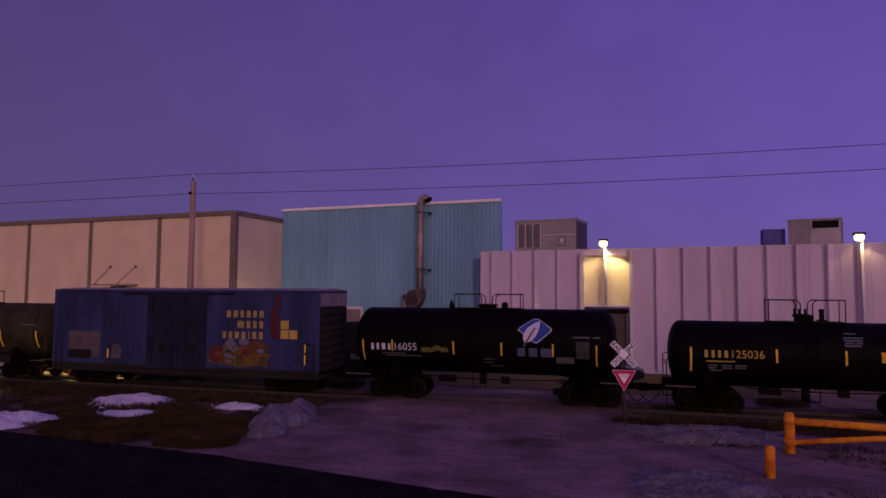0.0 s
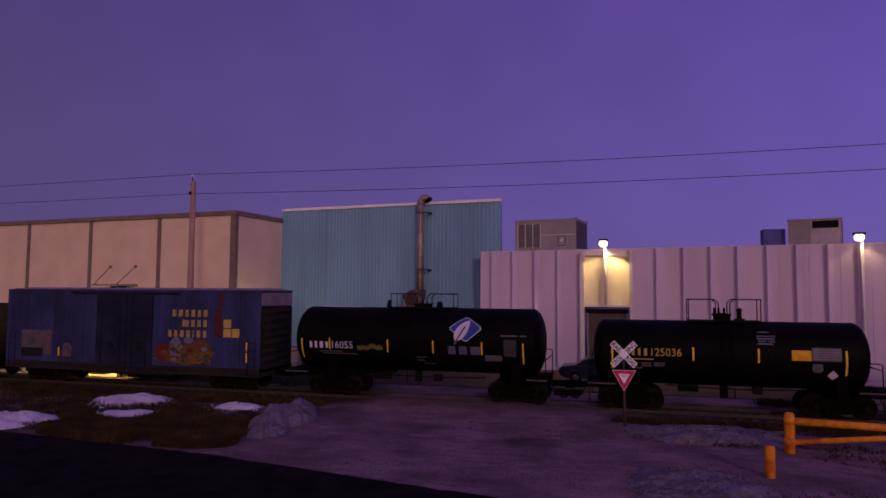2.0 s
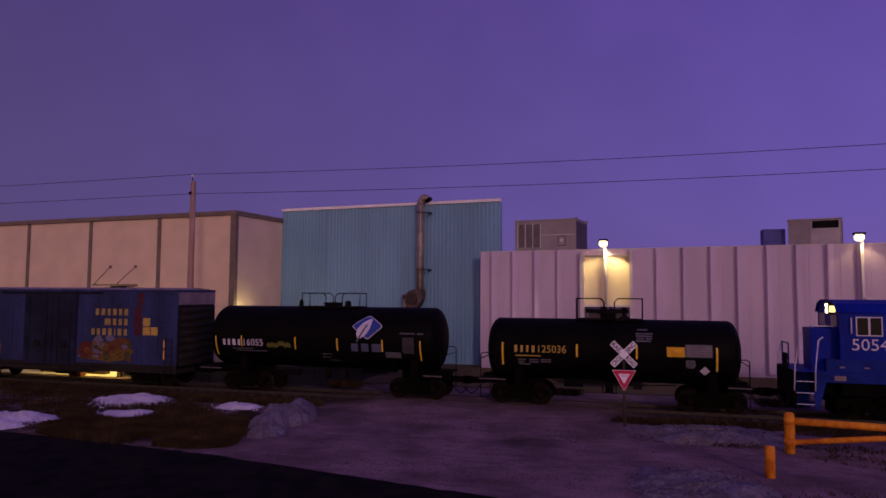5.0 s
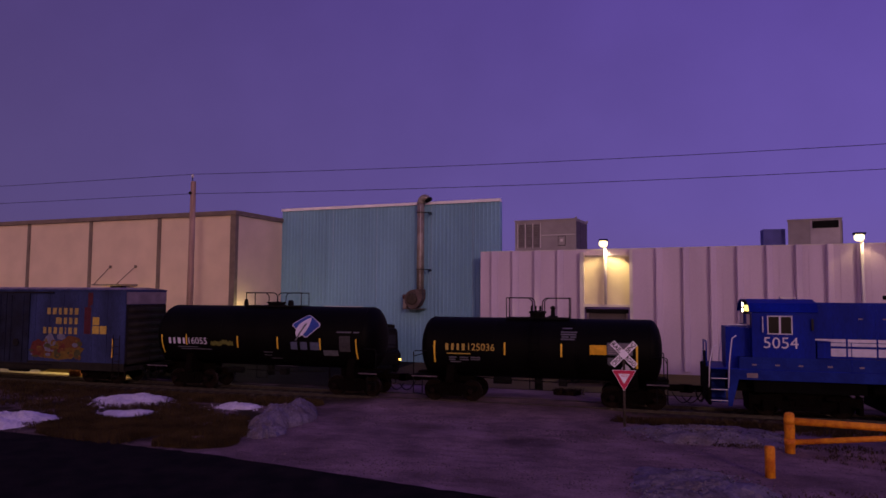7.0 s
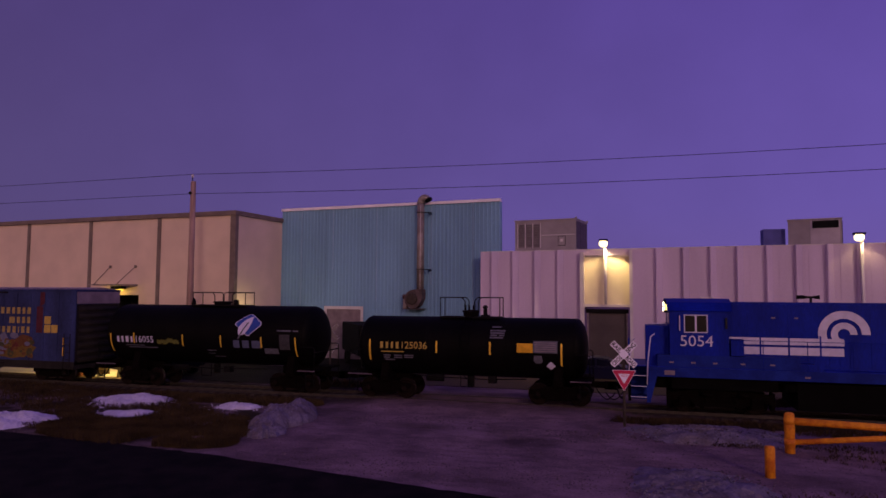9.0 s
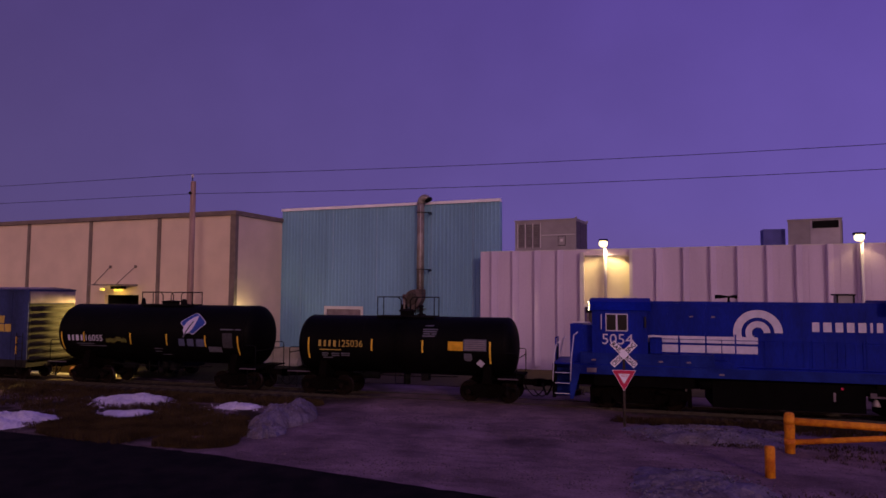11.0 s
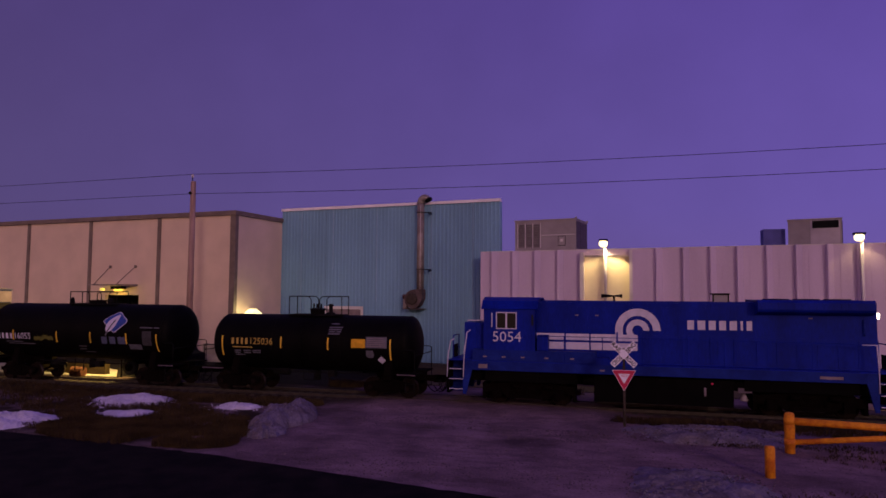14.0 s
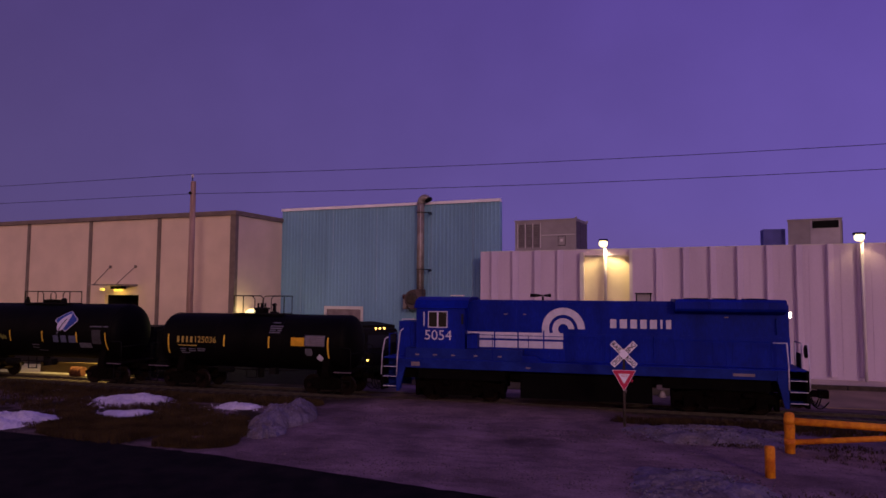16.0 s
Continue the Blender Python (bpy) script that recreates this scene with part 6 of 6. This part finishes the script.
    box_part("number_board", cab, emitter("number_board_glow", (1.0, 0.75, 0.2), 2.2), X(15.70), X(15.84), -1.06, -0.74, 4.22, 4.46, label="lit yellow number board")
    box_part("roof_beacon", cab, M_CAP, X(17.15), X(17.75), -0.35, 0.0, 4.74, 4.80, 0.01)
    for s in (17.2, 17.65):
        part("beacon_foot", bm_tube(B(), (X(s), -0.2, 4.64), (X(s), -0.2, 4.75), 0.02, 6), M_DARK, cab)
    # short nose; its front box is half width to fit the camera's view
    nose = part("short_hood", soften(bm_box(B(), X(15.40), X(15.86), -1.12, 1.12, 1.93, 3.56), 0.08, 3), M_LOCO, t, "short blue nose")
    part("nose_front_box", soften(bm_box(B(), X(14.90), X(15.46), -1.15, 0.05, 1.93, 3.58), 0.09, 3), M_LOCO, nose, "blue box before the nose, half width to fit the camera's view")
    part("grab_iron", bm_path(B(), [(X(15.0), -1.0, 3.57), (X(15.0), -1.0, 3.66), (X(15.75), -1.0, 3.66), (X(15.75), -1.0, 3.57)], 0.018, 6), M_LETTER, nose, "white grab iron")
    # lettering and emblem on the hood
    def flat(bm, s, z, mat, y, label, parent, lift=0.0):
        return part("marking", shift(bm, Matrix.Translation((X(s), y - lift, z))), mat, parent, label)

    flat(text_bm("5054", 0.44, 1.26), 16.26, 2.77, M_LETTER, -W - 0.006, "white road number", cab)
    yh = -HY - 0.022
    for z0, z1, a, b in ((2.87, 3.15, 18.05, 22.40), (2.47, 2.78, 18.6, 22.40)):
        flat(bm_box(B(), 0, b - a, -0.004, 0, 0, z1 - z0), a, z0, M_LETTER, yh, "white stripe", hood)
    # blue strips laid over the stripes as painted stanchion shadows
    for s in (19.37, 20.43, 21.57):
        box_part("stanchion_shade", hood, M_LOCO, X(s) - 0.03, X(s) + 0.03, yh - 0.02, yh - 0.004, 2.42, 3.25)

    def arc(cx, cz, r0, r1, a0, a1, lift):
        n = 26
        pts = [(cx + r1 * math.cos(a0 + (a1 - a0) * i / n), cz + r1 * math.sin(a0 + (a1 - a0) * i / n)) for i in range(n + 1)]
        ins = [(cx + r0 * math.cos(a0 + (a1 - a0) * i / n), cz + r0 * math.sin(a0 + (a1 - a0) * i / n)) for i in range(n + 1)]
        bm = B()
        a = [bm.verts.new((x, -lift, z)) for x, z in pts]
        b = [bm.verts.new((x, -lift, z)) for x, z in ins]
        for i in range(n):
            bm.faces.new((a[i], a[i + 1], b[i + 1], b[i]))
        return bm

    flat(arc(0, 0, 0.62, 0.93, 0, math.pi * 1.16, 0.006), 22.42, 3.34, M_LETTER, yh, "white arc emblem", hood)
    flat(arc(0, 0, 0.22, 0.47, 0, math.pi * 1.5, 0.006), 22.42, 3.34, M_LETTER, yh, "white arc emblem", hood)
    flat(bars_bm([0.26, 0.30, 0.27, 0.26, 0.28, 0.09, 0.21], 0.38, 0.137), 24.42, 3.42, M_LETTER, yh, "plain white blocks", hood)
    box_part("equipment_box", t, M_LOCO, X(18.2), X(18.68), -1.42, -HY - 0.05, 2.42, 3.08, 0.03)
    for k in range(3):
        part("drip_rail", bm_tube(B(), (X(24.4 + 0.9 * k), -HY - 0.03, 2.0), (X(24.4 + 0.9 * k), -HY - 0.03, 3.1), 0.018, 6), M_LOCO, hood)
    part("hood_grab_iron", bm_path(B(), [(X(30.95), -HY, 3.3), (X(30.95), -HY - 0.08, 3.3), (X(30.95), -HY - 0.08, 3.9), (X(30.95), -HY, 3.9)], 0.02, 6), M_LOCODUST, hood)
    # roof fittings
    ex = part("exhaust_stack", bm_box(B(), X(25.55), X(26.1), -0.3, 0.3, 4.55, 4.88), M_HVAC, t, "pale exhaust stack")
    box_part("stack_rim", ex, M_DARK, X(25.47), X(26.18), -0.36, 0.36, 4.88, 4.94, 0.01)
    for xx in (25.5, 26.1):
        box_part("stack_corner", ex, M_DARK, X(xx), X(xx) + 0.05, -0.33, -0.3, 4.55, 4.88)
    h = part("air_horn", bm_tube(B(), (X(21.45), -0.2, 4.55), (X(21.45), -0.2, 4.78), 0.05), M_DARK, t)
    for dx, l in ((-0.55, -1), (0.35, 1), (-0.4, -1)):
        part("horn_bell", bm_tube(B(), (X(21.45), -0.2 + 0.12 * l, 4.80), (X(21.45) + dx, -0.2 + 0.12 * l, 4.80), 0.03, 10, 0.09), M_DARK, h)
    part("rear_headlight", shift(bm_lathe(B(), [(-0.03, 0.06), (0.03, 0.08), (0.06, 0.055)], 16, "x"), Matrix.Translation((X(31.48), -0.80, 4.02))), M_HEAD, t, "lit white rear lamp")
    part("rear_headlight", shift(bm_lathe(B(), [(-0.03, 0.06), (0.03, 0.08), (0.06, 0.055)], 16, "x"), Matrix.Translation((X(31.48), -0.80, 4.12))), M_HEAD, t, "lit white rear lamp")
    # end platforms, stair wells and rails
    for e, s in ((14.12, 1), (32.03, -1)):
        x = X(e)
        a, b = sorted((x + s * 0.05, x + s * 0.85))
        p0 = a if s > 0 else b - 0.12
        box_part("pilot", t, M_FUEL, p0, p0 + 0.12, -W, W, 0.45, 1.90, 0.02)
        for side in (-1, 1):
            y0, y1 = sorted((side * W, side * 0.75))
            for i in range(3):
                z = 0.61 + 0.44 * i
                st = box_part("step_tread", t, M_LOCODUST, a + 0.10, b - 0.06, y0, y1, z, z + 0.04)
                yy = side * (W + 0.008)
                box_part("tread_edge", st, M_LETTER, a + 0.10, b - 0.06, min(yy, side * W), max(yy, side * W), z + 0.008, z + 0.036, label="white step edge")
            # rear stair back is black, painting the shade between its treads
            box_part("stair_back", t, M_LOCODUST if s > 0 else M_FUEL, a + 0.1, b - 0.05, side * 0.78 - 0.02, side * 0.78 + 0.02, 0.45, 1.9)
            c0, c1 = (b - 0.06, b + 0.35) if s > 0 else (a - 0.35, a + 0.06)
            bm = bm_prism(B(), [(c0, 0.42), (c1 if s < 0 else c0 + 0.15, 0.42), (c1, 1.5), (c1, 1.9), (c0, 1.9)] if s > 0 else [(c1, 0.42), (c1 - 0.15, 0.42), (c0, 1.5), (c0, 1.9), (c1, 1.9)], min(side * W, side * (W - 0.1)), max(side * W, side * (W - 0.1)))
            part("stair_side", bm, M_LOCODUST, t)
            for k, xx in enumerate((a + 0.06, b)):
                up = 2.98
                if s > 0:
                    pts = [(xx - 0.04, side * (W + 0.03), 1.15), (xx, side * (W + 0.03), 2.1), (xx + 0.12, side * (W + 0.03), 2.75 + 0.38 * k), (xx + 0.28, side * (W + 0.03), 2.85 + 0.40 * k)]
                else:
                    pts = [(xx, side * (W + 0.03), 1.15), (xx, side * (W + 0.03), 2.1), (xx - 0.05, side * (W + 0.03), up)] + ([(xx - 0.55, side * (W + 0.03), up)] if k == 0 else [])
                part("handrail", bm_path(B(), pts, 0.024, 8), M_LETTER, t, "white handrail")
        for y in (-0.55, 0.55):
            part("end_post", bm_tube(B(), (x + s * 0.1, y, 1.9), (x + s * 0.1, y, 2.95), 0.03, 8), M_LETTER if s < 0 else M_LOCO, t, "upright end post")
        part("end_rail", bm_path(B(), [(x + s * 0.1, -0.55, 2.93), (x + s * 0.1, 0.55, 2.93)], 0.025, 6), M_LOCO, t)
        box_part("end_plate", t, M_DARK, min(x + s * 0.06, x + s * 0.12), max(x + s * 0.06, x + s * 0.12), -0.3, 0.3, 1.9, 2.5)
        build_coupler(t, x, -s)
        for y in (-1.25, -0.95):
            pts = [(x - s * (0.02 + 0.05 * i), y, 0.95 - 0.45 * math.sin(i * math.pi / 8)) for i in range(9)]
            part("air_hose", bm_path(B(), pts, 0.025, 6), M_DARK, t)
    part("brake_wheel", shift(bm_lathe(B(), [(-0.03, 0.20), (-0.03, 0.26), (0.03, 0.26), (0.03, 0.20)], 22, "x"), Matrix.Translation((X(32.02), -0.85, 2.62))), M_DARK, t, "dark hand brake wheel")
    # walkway handrail
    pts = [(X(18.3), -W, 3.05), (X(31.0), -W, 3.0)]
    part("walkway_rail", bm_path(B(), pts, 0.014, 6), M_LOCO, t)
    s = 19.37
    while s < 31:
        part("stanchion", bm_tube(B(), (X(s), -W, 1.9), (X(s), -W, 3.04), 0.016, 6), M_LOCO, t)
        s += 1.6
    # below the frame; solid near-black boxes are added to block the view through
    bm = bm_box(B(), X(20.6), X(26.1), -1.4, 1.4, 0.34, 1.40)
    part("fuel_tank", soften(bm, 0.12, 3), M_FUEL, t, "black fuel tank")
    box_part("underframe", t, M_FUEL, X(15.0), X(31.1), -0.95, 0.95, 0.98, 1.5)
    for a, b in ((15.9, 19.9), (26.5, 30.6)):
        box_part("gap_skirt", t, M_FUEL, X(a), X(b), -1.38, -1.30, 1.02, 1.50, 0.02)
    for s in (20.75, 26.35):
        part("air_reservoir", soften(bm_tube(B(), (X(s) - 0.6, -1.18, 1.18), (X(s) + 0.7, -1.18, 1.18), 0.19, 14), 0.03), M_FUEL, t)
    part("bell", shift(bm_lathe(B(), [(0.60, 0.17), (0.66, 0.14), (0.78, 0.10), (0.86, 0.05)], 16, "z"), Matrix.Translation((X(26.5), -1.2, 0.02))), M_GALV, t, "dull bell below the sill")
    box_part("sill_plate", t, M_PALE, X(29.2), X(30.02), -W - 0.01, -W, 1.62, 1.73, label="white builder plate strip")
    box_part("sill_plate", t, M_PALE, X(15.62), X(16.02), -W - 0.01, -W, 1.58, 1.76)
    box_part("sill_plate", t, M_PALE, X(20.85), X(21.05), -W - 0.01, -W, 1.62, 1.68)
    part("fuel_shutoff_tag", shift(bm_lathe(B(), [(-0.02, 0.05), (0.02, 0.05), (0.03, 0.02)], 12, "y"), Matrix.Translation((X(25.29), -1.42, 1.27))), M_SIGNRED, t, "small red tag")
    box_part("sight_glass", t, M_PALE, X(24.98), X(25.06), -1.43, -1.40, 0.76, 1.10, 0.005, "pale upright fuel gauge")
    box_part("filler_box", t, M_DULLPALE, X(26.27), X(26.78), -1.36, -1.22, 0.94, 1.18, 0.02, "pale grey filler box")
    for tx in (17.78, 28.9):
        bm = B()
        for sd in (-1, 1):
            y0, y1 = sorted((sd * 0.95, sd * 1.15))
            bm_prism(bm, [(-1.95, 0.50), (-1.95, 0.85), (-0.8, 0.98), (0.8, 0.98), (1.95, 0.85), (1.95, 0.50), (0.95, 0.55), (0.6, 0.34), (-0.6, 0.34), (-0.95, 0.55)], y0, y1)
        bm_box(bm, -0.35, 0.35, -1.2, 1.2, 0.55, 1.05)
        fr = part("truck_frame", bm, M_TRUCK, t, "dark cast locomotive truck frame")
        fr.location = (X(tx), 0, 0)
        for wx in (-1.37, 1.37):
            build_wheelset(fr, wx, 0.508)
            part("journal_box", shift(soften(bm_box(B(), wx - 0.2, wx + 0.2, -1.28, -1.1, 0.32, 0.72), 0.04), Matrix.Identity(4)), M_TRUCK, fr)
        # blocks added between the wheels to close off the background
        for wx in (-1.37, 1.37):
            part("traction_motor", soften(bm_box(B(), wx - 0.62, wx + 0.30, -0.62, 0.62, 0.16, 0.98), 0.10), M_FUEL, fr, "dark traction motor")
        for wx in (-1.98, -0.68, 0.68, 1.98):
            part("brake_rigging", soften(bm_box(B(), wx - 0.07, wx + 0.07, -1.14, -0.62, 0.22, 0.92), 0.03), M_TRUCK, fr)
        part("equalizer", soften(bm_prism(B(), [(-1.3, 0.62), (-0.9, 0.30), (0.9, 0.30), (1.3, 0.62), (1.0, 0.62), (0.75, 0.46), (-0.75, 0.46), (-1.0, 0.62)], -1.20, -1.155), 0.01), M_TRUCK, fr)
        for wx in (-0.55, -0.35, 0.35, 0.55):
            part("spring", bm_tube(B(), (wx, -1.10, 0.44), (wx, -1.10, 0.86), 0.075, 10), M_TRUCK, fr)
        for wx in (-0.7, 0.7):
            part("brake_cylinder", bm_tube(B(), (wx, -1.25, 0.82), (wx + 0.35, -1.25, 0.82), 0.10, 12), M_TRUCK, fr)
    ROLLING.append((t, mid))


build_locomotive()


# ---- what moves ----
def motions():
    for t, x in ROLLING:
        walk(t, [(0.5 * i, pose(x - SPEED * 0.5 * i, 0, 0)) for i in range(33)])
    for ob, x, r in WHEELS:
        step = 0.32
        n = int(16 / step)
        walk(ob, [(step * i, pose(x, 0, r, 0, -math.degrees(SPEED * step * i / r), 0)) for i in range(n + 1)])


motions()
